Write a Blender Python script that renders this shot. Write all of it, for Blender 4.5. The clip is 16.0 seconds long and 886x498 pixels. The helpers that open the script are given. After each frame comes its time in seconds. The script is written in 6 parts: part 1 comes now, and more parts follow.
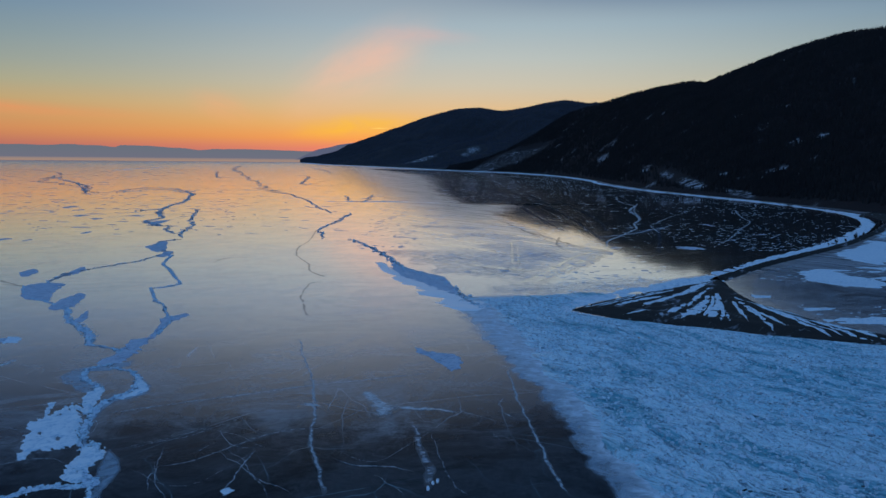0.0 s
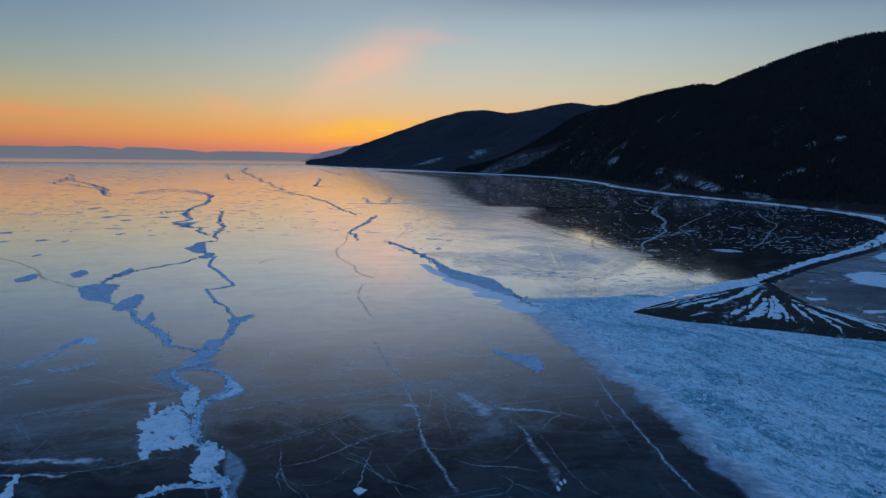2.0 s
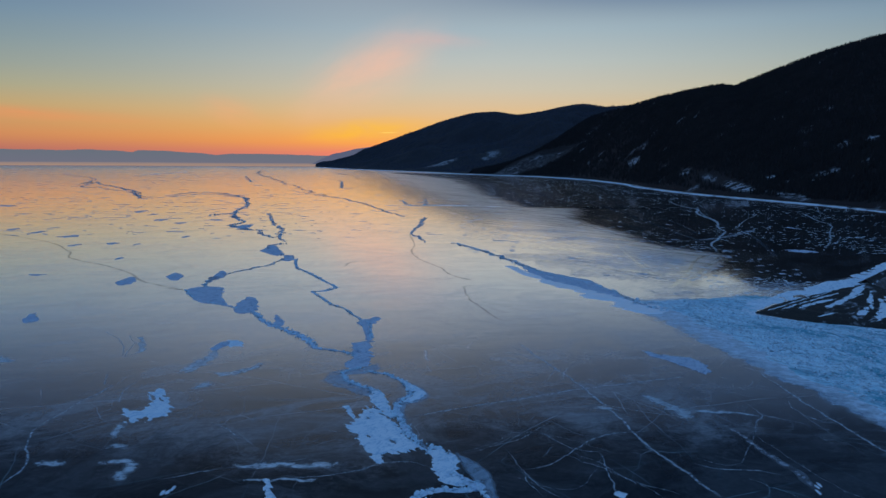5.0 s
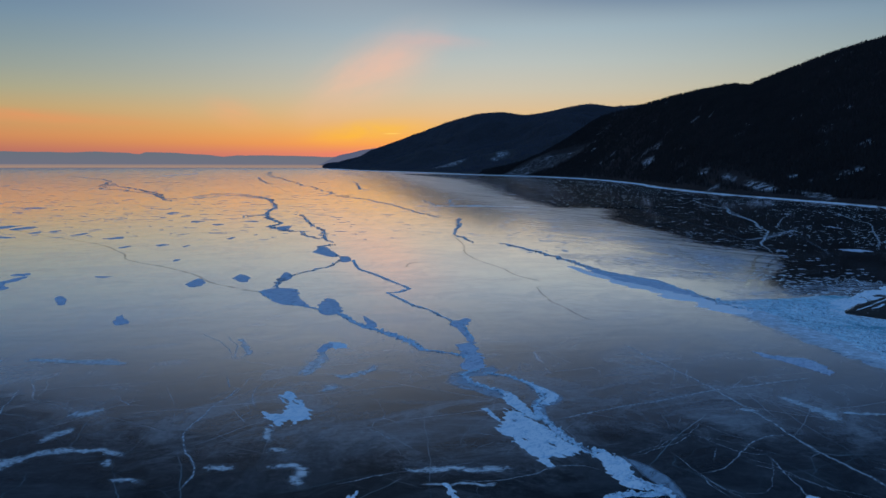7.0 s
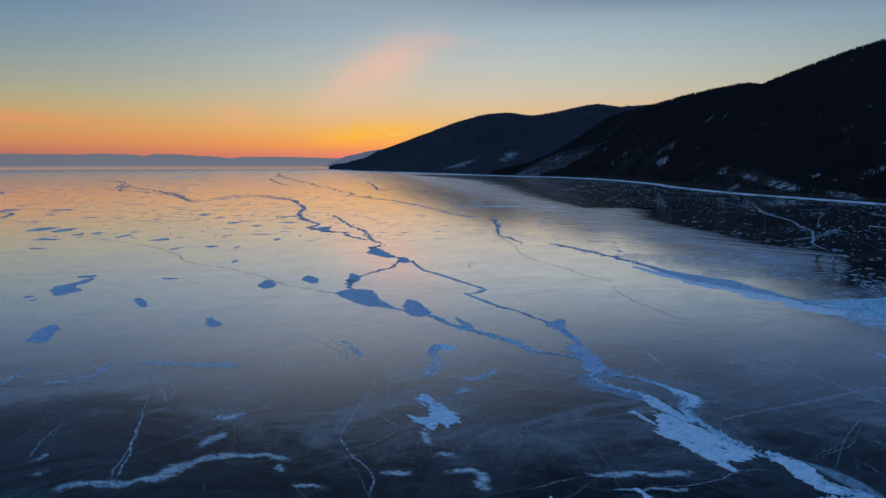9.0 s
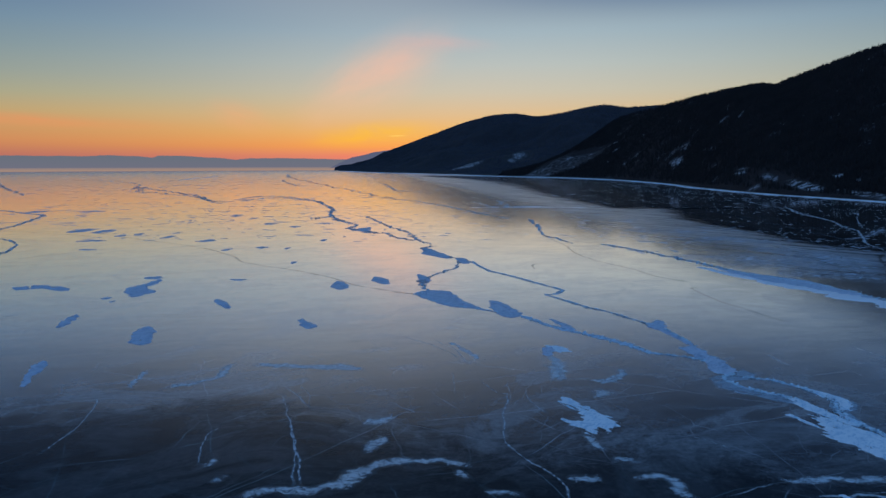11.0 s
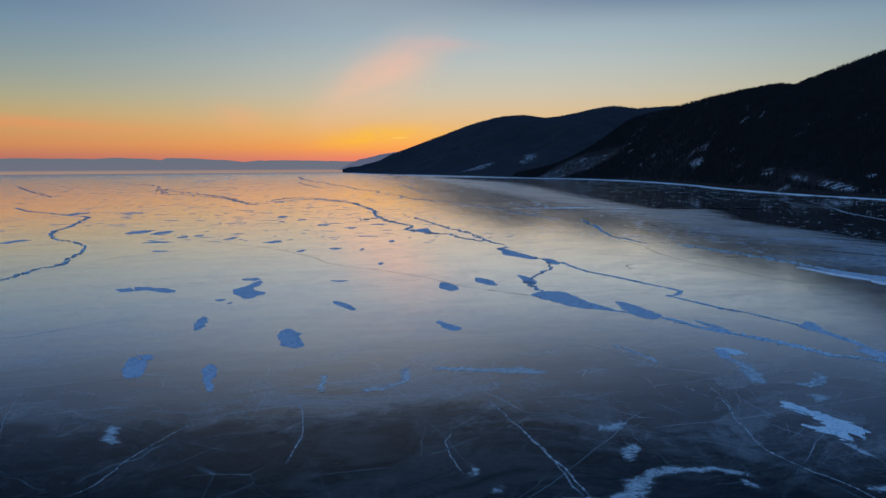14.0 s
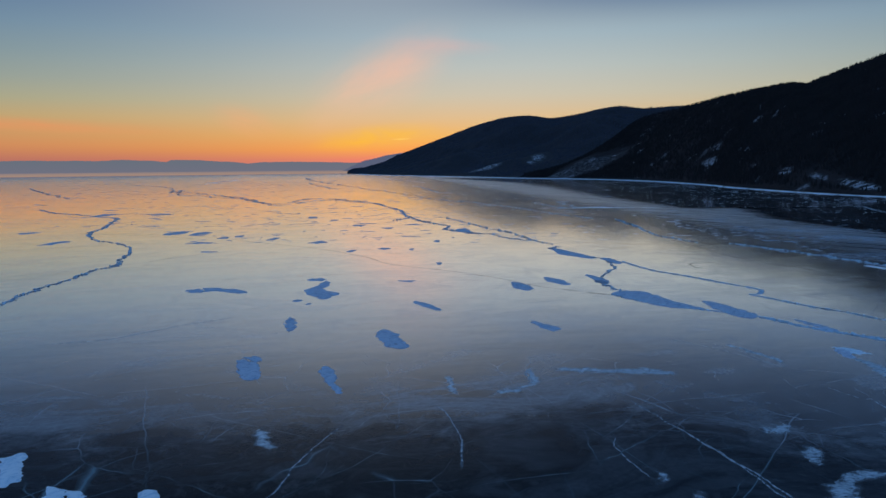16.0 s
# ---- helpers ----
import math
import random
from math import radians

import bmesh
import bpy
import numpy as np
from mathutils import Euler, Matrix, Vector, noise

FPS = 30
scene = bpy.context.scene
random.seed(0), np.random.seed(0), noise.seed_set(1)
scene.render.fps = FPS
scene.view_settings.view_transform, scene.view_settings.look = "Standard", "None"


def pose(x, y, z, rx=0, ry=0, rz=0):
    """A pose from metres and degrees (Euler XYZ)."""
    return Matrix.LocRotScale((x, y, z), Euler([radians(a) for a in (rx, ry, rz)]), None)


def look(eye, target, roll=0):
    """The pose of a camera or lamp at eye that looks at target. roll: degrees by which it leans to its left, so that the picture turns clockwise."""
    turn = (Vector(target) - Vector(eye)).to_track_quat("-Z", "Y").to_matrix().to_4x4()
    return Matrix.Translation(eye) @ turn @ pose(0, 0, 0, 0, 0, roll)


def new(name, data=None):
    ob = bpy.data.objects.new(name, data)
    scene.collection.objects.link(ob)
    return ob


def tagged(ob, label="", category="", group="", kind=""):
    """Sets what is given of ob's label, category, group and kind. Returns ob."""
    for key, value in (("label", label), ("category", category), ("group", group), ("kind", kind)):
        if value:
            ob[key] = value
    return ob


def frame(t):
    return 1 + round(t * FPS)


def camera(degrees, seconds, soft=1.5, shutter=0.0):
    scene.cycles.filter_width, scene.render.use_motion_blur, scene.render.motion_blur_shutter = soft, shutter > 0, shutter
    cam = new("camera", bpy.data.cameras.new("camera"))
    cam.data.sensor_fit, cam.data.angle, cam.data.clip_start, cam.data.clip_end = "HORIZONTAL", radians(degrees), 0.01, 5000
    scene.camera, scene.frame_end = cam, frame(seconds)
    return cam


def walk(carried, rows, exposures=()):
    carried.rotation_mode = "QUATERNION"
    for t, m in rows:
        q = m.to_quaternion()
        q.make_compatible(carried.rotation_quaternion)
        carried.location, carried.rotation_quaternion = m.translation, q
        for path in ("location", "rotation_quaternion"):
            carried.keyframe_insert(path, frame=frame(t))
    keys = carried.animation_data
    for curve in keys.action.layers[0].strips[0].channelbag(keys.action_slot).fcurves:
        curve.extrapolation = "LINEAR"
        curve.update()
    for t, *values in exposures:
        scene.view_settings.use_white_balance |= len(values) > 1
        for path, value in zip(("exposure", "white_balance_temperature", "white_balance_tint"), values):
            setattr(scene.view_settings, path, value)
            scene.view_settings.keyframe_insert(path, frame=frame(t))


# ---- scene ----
cam = camera(62.1, 16.0)
# seconds, x, y, z, yaw, pitch, lean
PATH = [
    (0.0, 1.60, 3.29, 35.98, 1.278, -7.081, 0.59),
    (0.5, -1.26, 3.03, 35.93, 1.326, -7.026, 0.65),
    (1.0, -4.62, 2.81, 35.87, 1.381, -6.979, 0.68),
    (1.5, -8.38, 2.63, 35.82, 1.443, -6.939, 0.69),
    (2.0, -12.44, 2.48, 35.76, 1.509, -6.904, 0.68),
    (2.5, -16.72, 2.37, 35.71, 1.579, -6.875, 0.66),
    (3.0, -21.16, 2.30, 35.65, 1.652, -6.849, 0.63),
    (3.5, -25.71, 2.26, 35.60, 1.727, -6.827, 0.58),
    (4.0, -30.36, 2.25, 35.54, 1.803, -6.808, 0.53),
    (4.5, -35.08, 2.28, 35.47, 1.879, -6.791, 0.47),
    (5.0, -39.85, 2.34, 35.41, 1.955, -6.776, 0.41),
    (5.5, -44.67, 2.43, 35.34, 2.030, -6.761, 0.35),
    (6.0, -49.53, 2.55, 35.28, 2.104, -6.747, 0.29),
    (6.5, -54.44, 2.69, 35.20, 2.175, -6.733, 0.23),
    (7.0, -59.39, 2.87, 35.13, 2.245, -6.718, 0.17),
    (7.5, -64.39, 3.07, 35.05, 2.312, -6.703, 0.12),
    (8.0, -69.42, 3.30, 34.97, 2.376, -6.687, 0.07),
    (8.5, -74.49, 3.55, 34.88, 2.437, -6.670, 0.02),
    (9.0, -79.60, 3.83, 34.79, 2.494, -6.652, -0.02),
    (9.5, -84.73, 4.13, 34.69, 2.549, -6.633, -0.05),
    (10.0, -89.89, 4.45, 34.59, 2.600, -6.612, -0.08),
    (10.5, -95.05, 4.80, 34.49, 2.649, -6.590, -0.11),
    (11.0, -100.20, 5.16, 34.38, 2.694, -6.567, -0.14),
    (11.5, -105.34, 5.55, 34.26, 2.737, -6.543, -0.16),
    (12.0, -110.44, 5.95, 34.14, 2.778, -6.519, -0.18),
    (12.5, -115.51, 6.37, 34.01, 2.817, -6.494, -0.20),
    (13.0, -120.53, 6.81, 33.88, 2.854, -6.469, -0.22),
    (13.5, -125.51, 7.27, 33.73, 2.891, -6.445, -0.25),
    (14.0, -130.44, 7.74, 33.59, 2.927, -6.421, -0.28),
    (14.5, -135.34, 8.22, 33.43, 2.964, -6.398, -0.32),
    (15.0, -140.24, 8.72, 33.27, 3.002, -6.378, -0.37),
    (15.5, -145.18, 9.23, 33.10, 3.042, -6.360, -0.43),
    (16.0, -150.21, 9.75, 32.92, 3.085, -6.345, -0.51),
]


def aim(x, y, z, yaw, pitch, lean):
    yaw, pitch = radians(yaw), radians(pitch)
    way = Vector((-math.sin(yaw) * math.cos(pitch), math.cos(yaw) * math.cos(pitch), math.sin(pitch)))
    return look((x, y, z), Vector((x, y, z)) + way, lean)


walk(cam, [(row[0], aim(*row[1:])) for row in PATH])

# ---- sky: clear dusk, the sun just gone behind the headland ----
SUN_AZ = radians(-6.5)
SUN_WAY = Vector((math.sin(SUN_AZ), math.cos(SUN_AZ), 0))


def srgb(r, g, b):
    return tuple((c / 255 / 12.92 if c < 10.3 else ((c / 255 + 0.055) / 1.055) ** 2.4) for c in (r, g, b)) + (1.0,)


class Nodes:
    """Short way to write node trees."""

    def __init__(self, tree):
        self.tree = tree
        tree.nodes.clear()

    def add(self, kind, inputs=None, **props):
        n = self.tree.nodes.new(kind)
        for k, v in props.items():
            setattr(n, k, v)
        for k, v in (inputs or {}).items():
            self.put(v, n.inputs[k])
        return n

    def put(self, v, socket):
        if isinstance(v, bpy.types.NodeSocket):
            self.tree.links.new(v, socket)
        elif isinstance(v, bpy.types.Node):
            self.tree.links.new(v.outputs[0], socket)
        else:
            socket.default_value = v

    def math(self, op, a, b=0.0, clamp=False):
        return self.add("ShaderNodeMath", {0: a, 1: b}, operation=op, use_clamp=clamp).outputs[0]

    def ramp(self, fac, stops, ease="LINEAR"):
        n = self.add("ShaderNodeValToRGB", {0: fac})
        n.color_ramp.interpolation = ease
        el = n.color_ramp.elements
        while len(el) < len(stops):
            el.new(0.5)
        for e, (p, c) in zip(el, stops):
            e.position = p
            e.color = c if len(c) == 4 else (*c, 1)
        return n.outputs[0]

    def grey(self, fac, *stops):
        return self.ramp(fac, [(p, (v, v, v, 1)) for p, v in stops])

    def mix(self, fac, a, b, blend="MIX"):
        n = self.add("ShaderNodeMix", data_type="RGBA", blend_type=blend)
        for v, i in ((fac, 0), (a, 6), (b, 7)):
            self.put(v, n.inputs[i])
        return n.outputs[2]

    def noise(self, vec, scale, detail=4.0, rough=0.55, distort=0.0):
        return self.add("ShaderNodeTexNoise", {"Vector": vec, "Scale": scale, "Detail": detail, "Roughness": rough, "Distortion": distort}).outputs[0]

    def scaled(self, vec, x, y, z, turn=0.0):
        """Turned so that x runs along the direction turn, then scaled."""
        return self.add("ShaderNodeMapping", {"Vector": vec, "Scale": (1 / x, 1 / y, 1 / z), "Rotation": (0, 0, radians(turn))}, vector_type="TEXTURE").outputs[0]


def dot(n, vec, way):
    return n.add("ShaderNodeVectorMath", {0: vec, 1: way}, operation="DOT_PRODUCT").outputs["Value"]


def build_sky():
    world = bpy.data.worlds.new("dusk_sky")
    scene.world = world
    world.use_nodes = True
    n = Nodes(world.node_tree)
    way = n.add("ShaderNodeTexCoord").outputs["Generated"]
    height = dot(n, way, (0, 0, 1))
    flat = n.add("ShaderNodeVectorMath", {0: n.add("ShaderNodeVectorMath", {0: way, 1: (1, 1, 0)}, operation="MULTIPLY").outputs[0]}, operation="NORMALIZE").outputs[0]
    side = dot(n, flat, SUN_WAY)
    near = n.math("POWER", n.math("MULTIPLY", n.math("SUBTRACT", dot(n, flat, (math.sin(radians(3)), math.cos(radians(3)), 0)), 0.5), 2.0, True), 4.0)
    up = n.math("MAXIMUM", height, 0.0)
    tight = n.math("POWER", n.math("MULTIPLY", n.math("SUBTRACT", dot(n, flat, (math.sin(radians(-10)), math.cos(radians(-10)), 0)), 0.5), 2.0, True), 11.0)
    upper = n.add("ShaderNodeMapRange", {0: up, 1: 0.17, 2: 0.23, 3: 0.0, 4: 1.0}, interpolation_type="SMOOTHSTEP").outputs[0]
    near = n.math("ADD", n.math("MULTIPLY", near, n.math("SUBTRACT", 1.0, upper)), n.math("MULTIPLY", tight, upper))
    glow = n.ramp(up, [(0.0, srgb(206, 120, 112)), (0.010, srgb(218, 130, 108)), (0.024, srgb(236, 158, 84)), (0.042, srgb(226, 176, 106)),
                       (0.065, srgb(213, 184, 142)), (0.095, srgb(195, 190, 172)), (0.13, srgb(178, 188, 186)), (0.17, srgb(156, 177, 188)),
                       (0.21, srgb(138, 156, 172)), (0.32, srgb(134, 147, 163)), (0.5, srgb(100, 138, 176)), (1.0, srgb(98, 146, 206))])
    # the dark dip above the view is added to dim the ice's reflections
    cool = n.ramp(up, [(0.0, srgb(150, 102, 102)), (0.013, srgb(174, 108, 98)), (0.030, srgb(198, 132, 92)), (0.050, srgb(194, 146, 98)),
                       (0.065, srgb(182, 156, 110)), (0.085, srgb(158, 158, 130)), (0.11, srgb(136, 150, 144)), (0.14, srgb(116, 140, 150)), (0.17, srgb(100, 130, 154)),
                       (0.205, srgb(82, 114, 150)), (0.25, srgb(56, 85, 122)), (0.32, srgb(42, 67, 102)), (0.55, srgb(58, 98, 148)), (1.0, srgb(98, 146, 206))])
    behind = n.ramp(up, [(0.0, srgb(90, 104, 146)), (0.1, srgb(110, 120, 160)), (0.25, srgb(94, 134, 182)), (0.5, srgb(90, 138, 196)), (1.0, srgb(98, 146, 206))])
    back = n.math("MULTIPLY", n.math("SUBTRACT", 0.62, side), 0.9, True)
    colour = n.mix(back, n.mix(near, cool, glow), behind)

    def streak(colour, az, el, az2, el2, wide, tint, much, scale, seed):
        a, b = (Vector((math.sin(radians(p)) * math.cos(radians(q)), math.cos(radians(p)) * math.cos(radians(q)), math.sin(radians(q)))) for p, q in ((az, el), (az2, el2)))
        along, mid = (b - a).normalized(), (a + b) / 2
        across = along.cross(mid).normalized()
        u = n.math("DIVIDE", n.math("SUBTRACT", dot(n, way, along), along.dot(mid)), (b - a).length / 2)
        v = n.math("DIVIDE", dot(n, way, across), radians(wide))
        far = n.math("SQRT", n.math("ADD", n.math("MULTIPLY", u, u), n.math("MULTIPLY", v, v)))
        mask = n.add("ShaderNodeMapRange", {0: far, 1: 1.0, 2: 0.0, 3: 0.0, 4: 1.0}, interpolation_type="SMOOTHSTEP").outputs[0]
        spot = n.add("ShaderNodeCombineXYZ", {0: n.math("MULTIPLY", u, scale), 1: n.math("MULTIPLY", v, 1.1), 2: seed}).outputs[0]
        wisp = n.grey(n.noise(spot, 1.1, 5.0, 0.6, 0.4), (0.25, 0.2), (0.75, 1.0))
        only = n.math("GREATER_THAN", dot(n, way, mid), 0.5)
        return n.mix(n.math("MULTIPLY", n.math("MULTIPLY", n.math("MULTIPLY", mask, wisp), only), much), colour, tint)

    colour = streak(colour, -15.0, 2.4, -0.6, 10.6, 3.4, srgb(236, 186, 158), 0.85, 1.0, 1.0)
    colour = streak(colour, -11.0, 5.6, -1.8, 9.8, 1.7, srgb(232, 182, 166), 0.45, 0.9, 4.0)
    colour = streak(colour, -8.5, 9.3, 2.5, 8.8, 0.9, srgb(212, 176, 172), 0.6, 1.6, 9.0)
    colour = streak(colour, -50.0, 3.6, -19.0, 2.5, 0.7, srgb(232, 142, 94), 0.7, 3.0, 2.0)
    colour = streak(colour, -15.0, 1.7, -1.0, 2.9, 1.25, srgb(242, 188, 40), 0.85, 2.0, 7.0)
    colour = streak(colour, -21.0, 4.6, -14.5, 2.4, 1.5, srgb(238, 164, 120), 0.45, 1.0, 6.0)
    colour = streak(colour, -14.0, 0.5, -3.0, 0.7, 0.5, srgb(230, 112, 108), 0.5, 2.0, 11.0)
    colour = streak(colour, -7.2, 2.15, -5.2, 2.2, 0.06, srgb(255, 226, 120), 0.9, 0.3, 3.0)
    air = n.add("ShaderNodeTexSky", sky_type="NISHITA", sun_disc=False, sun_elevation=radians(-0.5), sun_rotation=SUN_AZ, altitude=460.0)
    total = n.mix(1.0, colour, n.mix(1.0, air.outputs[0], (0.02, 0.02, 0.02, 1), "MULTIPLY"), "ADD")
    n.add("ShaderNodeOutputWorld", {0: n.add("ShaderNodeBackground", {0: total, 1: 1.0})})


build_sky()


# ---- materials ----
def material(name):
    m = bpy.data.materials.new(name)
    m.use_nodes = True
    return m, Nodes(m.node_tree)


def finish(n, colour, rough, bump=None, strength=0.3, distance=0.05, **more):
    ins = {"Base Color": colour, "Roughness": rough, "Specular IOR Level": 0.12 if rough == 0.9 or rough == 0.85 else 0.5, **more}
    if bump is not None:
        ins["Normal"] = n.add("ShaderNodeBump", {"Height": bump, "Strength": strength, "Distance": distance})
    bsdf = n.add("ShaderNodeBsdfPrincipled", ins)
    n.add("ShaderNodeOutputMaterial", {0: bsdf})
    return bsdf


def place(n):
    return n.add("ShaderNodeTexCoord").outputs["Object"]


def ice_material(name="frosted_lake_ice", polish=1.0, dusty=1.0, black=False):
    m, n = material(name)
    at = place(n)
    sheen = polish
    if name == "clear_shore_ice":
        # smoother towards the head of the bay
        sheen = n.add("ShaderNodeMapRange", {0: n.add("ShaderNodeSeparateXYZ", {0: at}).outputs[1], 1: 330.0, 2: 750.0, 3: 0.45, 4: 0.62}).outputs[0]
    wind = n.scaled(at, 0.36, 1.0, 1.0, 20)
    streaks = n.noise(wind, 0.08, 7.0, 0.66, 1.4)
    broad = n.noise(n.scaled(at, 0.6, 1, 1, 14), 0.012, 4.0, 0.55, 0.6)
    fine = n.noise(at, 1.6, 5.0, 0.65)
    # milky bubble veils
    veil = n.math("MULTIPLY", n.grey(n.noise(n.scaled(at, 0.7, 1, 1, 14), 0.06, 7.0, 0.68, 1.6), (0.46, 0.0), (0.66, 1.0)), n.grey(broad, (0.38, 0.15), (0.62, 1.0)))
    # webs of old hairline cracks
    bent = n.add("ShaderNodeVectorMath", {0: at, 1: n.add("ShaderNodeVectorMath", {0: n.add("ShaderNodeTexNoise", {"Vector": at, "Scale": 0.12, "Detail": 3.0}).outputs["Color"], 1: (4, 4, 0)}, operation="MULTIPLY").outputs[0]}, operation="ADD").outputs[0]
    web = n.add("ShaderNodeTexVoronoi", {"Vector": n.scaled(bent, 1, 0.7, 1), "Scale": 0.07}, feature="DISTANCE_TO_EDGE").outputs[0]
    web2 = n.add("ShaderNodeTexVoronoi", {"Vector": n.scaled(bent, 0.6, 1, 1, 35), "Scale": 0.16}, feature="DISTANCE_TO_EDGE").outputs[0]
    lines = n.math("MAXIMUM", n.math("MULTIPLY", n.grey(web, (0.0, 1.0), (0.006, 0.0)), n.grey(n.noise(at, 0.09, 3.0), (0.45, 0.0), (0.62, 1.0))),
                   n.math("MULTIPLY", n.grey(web2, (0.0, 0.7), (0.008, 0.0)), n.grey(n.noise(at, 0.07, 3.0, 0.5, 1.0), (0.5, 0.0), (0.66, 1.0))))
    # long straight cracks that cross one another
    sway = n.math("MULTIPLY", n.noise(at, 0.05, 3.0, 0.5), 4.5)
    for k, (turn, gap, deep_line) in enumerate(((24, 0.05, 0.8), (66, 0.042, 1.0), (112, 0.06, 0.9), (147, 0.048, 1.0), (5, 0.045, 0.6))):
        across = n.math("MULTIPLY", n.math("ADD", dot(n, at, (math.cos(radians(turn)), math.sin(radians(turn)), 0)), sway), gap)
        cut = n.add("ShaderNodeTexVoronoi", {"W": across, "Scale": 1.0}, voronoi_dimensions="1D", feature="DISTANCE_TO_EDGE").outputs[0]
        where = n.grey(n.noise(n.add("ShaderNodeVectorMath", {0: at, 1: (31.0 * k, 17.0 * k, 5.0 * k)}, operation="ADD").outputs[0], 0.045, 4.0, 0.62, 0.4), (0.47, 0.0), (0.60, deep_line))
        lines = n.math("MAXIMUM", lines, n.math("MULTIPLY", n.grey(cut, (0.0, 1.0), (gap * 0.055, 0.8), (gap * 0.10, 0.0)), where))
    milk = n.math("MAXIMUM", n.math("MULTIPLY", veil, n.grey(fine, (0.40, 0.02), (0.70, 0.36))), n.math("MULTIPLY", lines, 0.5 if black else 0.36))
    if black:
        milk = n.math("MULTIPLY", lines, 0.3)
    deep = n.mix(broad, (0.008, 0.013, 0.018, 1), (0.016, 0.024, 0.030, 1))
    colour = n.mix(milk, deep, (0.34, 0.62, 0.68, 1) if black else (0.50, 0.60, 0.70, 1))
    brushed = n.noise(n.scaled(at, 0.32, 1.0, 1.0, 24), 0.04, 7.0, 0.66, 1.8)
    swell = n.noise(n.scaled(at, 0.3, 1.0, 1.0, 10), 0.09, 4.0, 0.55, 0.8)
    relief = n.math("ADD", n.math("ADD", n.math("MULTIPLY", swell, 2.2), n.noise(wind, 0.35, 5.0, 0.6)), n.math("MULTIPLY", fine, 0.12))
    normal = n.add("ShaderNodeBump", {"Height": relief, "Strength": 0.21 * polish, "Distance": 0.045}).outputs[0]
    facing = n.add("ShaderNodeLayerWeight", {0: 0.5, "Normal": normal}).outputs["Facing"]
    slant = n.grey(facing, (0.55, 0.20), (0.70, 0.18), (0.83, 0.125), (0.92, 0.09), (0.96, 0.10), (0.98, 0.125), (0.99, 0.145), (1.0, 0.16))
    rough = n.math("ADD", n.math("MULTIPLY", n.math("MULTIPLY", slant, sheen), n.grey(streaks, (0.3, 0.75), (0.7, 1.25))), n.math("MULTIPLY", milk, 0.3))
    body = n.add("ShaderNodeBsdfDiffuse", {0: colour, "Normal": normal})
    # the gloss colour is tinted warm, adding sunset light to the reflection
    warm_shine = n.add("ShaderNodeBsdfGlossy", {0: (1.0, 0.935, 0.925, 1), "Roughness": rough, "Normal": normal})
    gloss = n.grey(facing, (0.0, 0.02), (0.55, 0.02), (0.60, 0.045), (0.66, 0.13), (0.70, 0.26), (0.74, 0.46), (0.77, 0.65), (0.82, 0.88), (0.86, 0.97), (0.90, 1.0))
    worn = n.math("MULTIPLY", n.grey(brushed, (0.30, 0.90), (0.46, 1.0)), n.grey(streaks, (0.28, 0.94), (0.46, 1.0)))
    clear = n.add("ShaderNodeMixShader", {0: n.math("MULTIPLY", n.math("MULTIPLY", gloss, worn), 0.74 if black else 1.0), 1: body, 2: warm_shine})
    # wisps of frost and snow dust combed over the surface
    fold = n.noise(n.scaled(bent, 0.55, 1.0, 1.0, 18), 0.075, 6.0, 0.62, 1.2)
    thread = n.math("SUBTRACT", 1.0, n.math("ABSOLUTE", n.math("MULTIPLY", n.math("SUBTRACT", fold, 0.5), 7.0)))
    wisp = n.math("MULTIPLY", n.grey(thread, (0.25, 0.0), (1.0, 0.8)), n.grey(n.noise(at, 0.030, 5.0, 0.62, 0.8), (0.43, 0.0), (0.62, 1.0)))
    grit = n.grey(n.noise(n.scaled(at, 0.5, 1.0, 1.0, 12), 2.2, 5.0, 0.7), (0.32, 0.55), (0.70, 1.0))
    dust = n.math("MULTIPLY", n.grey(n.noise(n.scaled(at, 0.18, 1.0, 1.0, 9), 0.16, 6.0, 0.66, 0.6), (0.56, 0.0), (0.74, 1.0)), 0.5)
    cover = n.math("MULTIPLY", n.math("MULTIPLY", n.math("MAXIMUM", wisp, dust), grit), 0.42)
    mottle = n.math("MULTIPLY", n.grey(n.noise(bent, 0.42, 8.0, 0.74, 0.9), (0.50, 0.0), (0.66, 1.0)), n.grey(n.noise(at, 0.022, 5.0, 0.6, 0.8), (0.38, 0.0), (0.56, 0.20)))
    cover = n.math("MAXIMUM", n.math("MAXIMUM", cover, mottle), n.math("MAXIMUM", n.math("MULTIPLY", lines, 0.25), n.math("MULTIPLY", veil, n.grey(fine, (0.40, 0.0), (0.66, 0.13)))))
    zone = n.math("MULTIPLY", n.grey(n.noise(n.scaled(bent, 0.8, 1.0, 1.0, 30), 0.045, 7.0, 0.70, 1.0), (0.50, 0.0), (0.58, 1.0)), n.grey(n.noise(at, 1.1, 6.0, 0.72), (0.34, 0.12), (0.66, 0.24)))
    cover = n.math("MULTIPLY", n.math("MAXIMUM", cover, zone), dusty)
    if name == "frosted_lake_ice":
        # dust swept into long streaks over the bay
        xyz = n.add("ShaderNodeSeparateXYZ", {0: at}).outputs
        bay = n.add("ShaderNodeMapRange", {0: n.math("ADD", xyz[0], n.math("SUBTRACT", n.math("MULTIPLY", xyz[1], 0.16), 18.0)), 1: -15.0, 2: 60.0}, interpolation_type="SMOOTHSTEP").outputs[0]
        bay = n.math("MULTIPLY", bay, n.add("ShaderNodeMapRange", {0: xyz[1], 1: 205.0, 2: 270.0}, interpolation_type="SMOOTHSTEP").outputs[0])
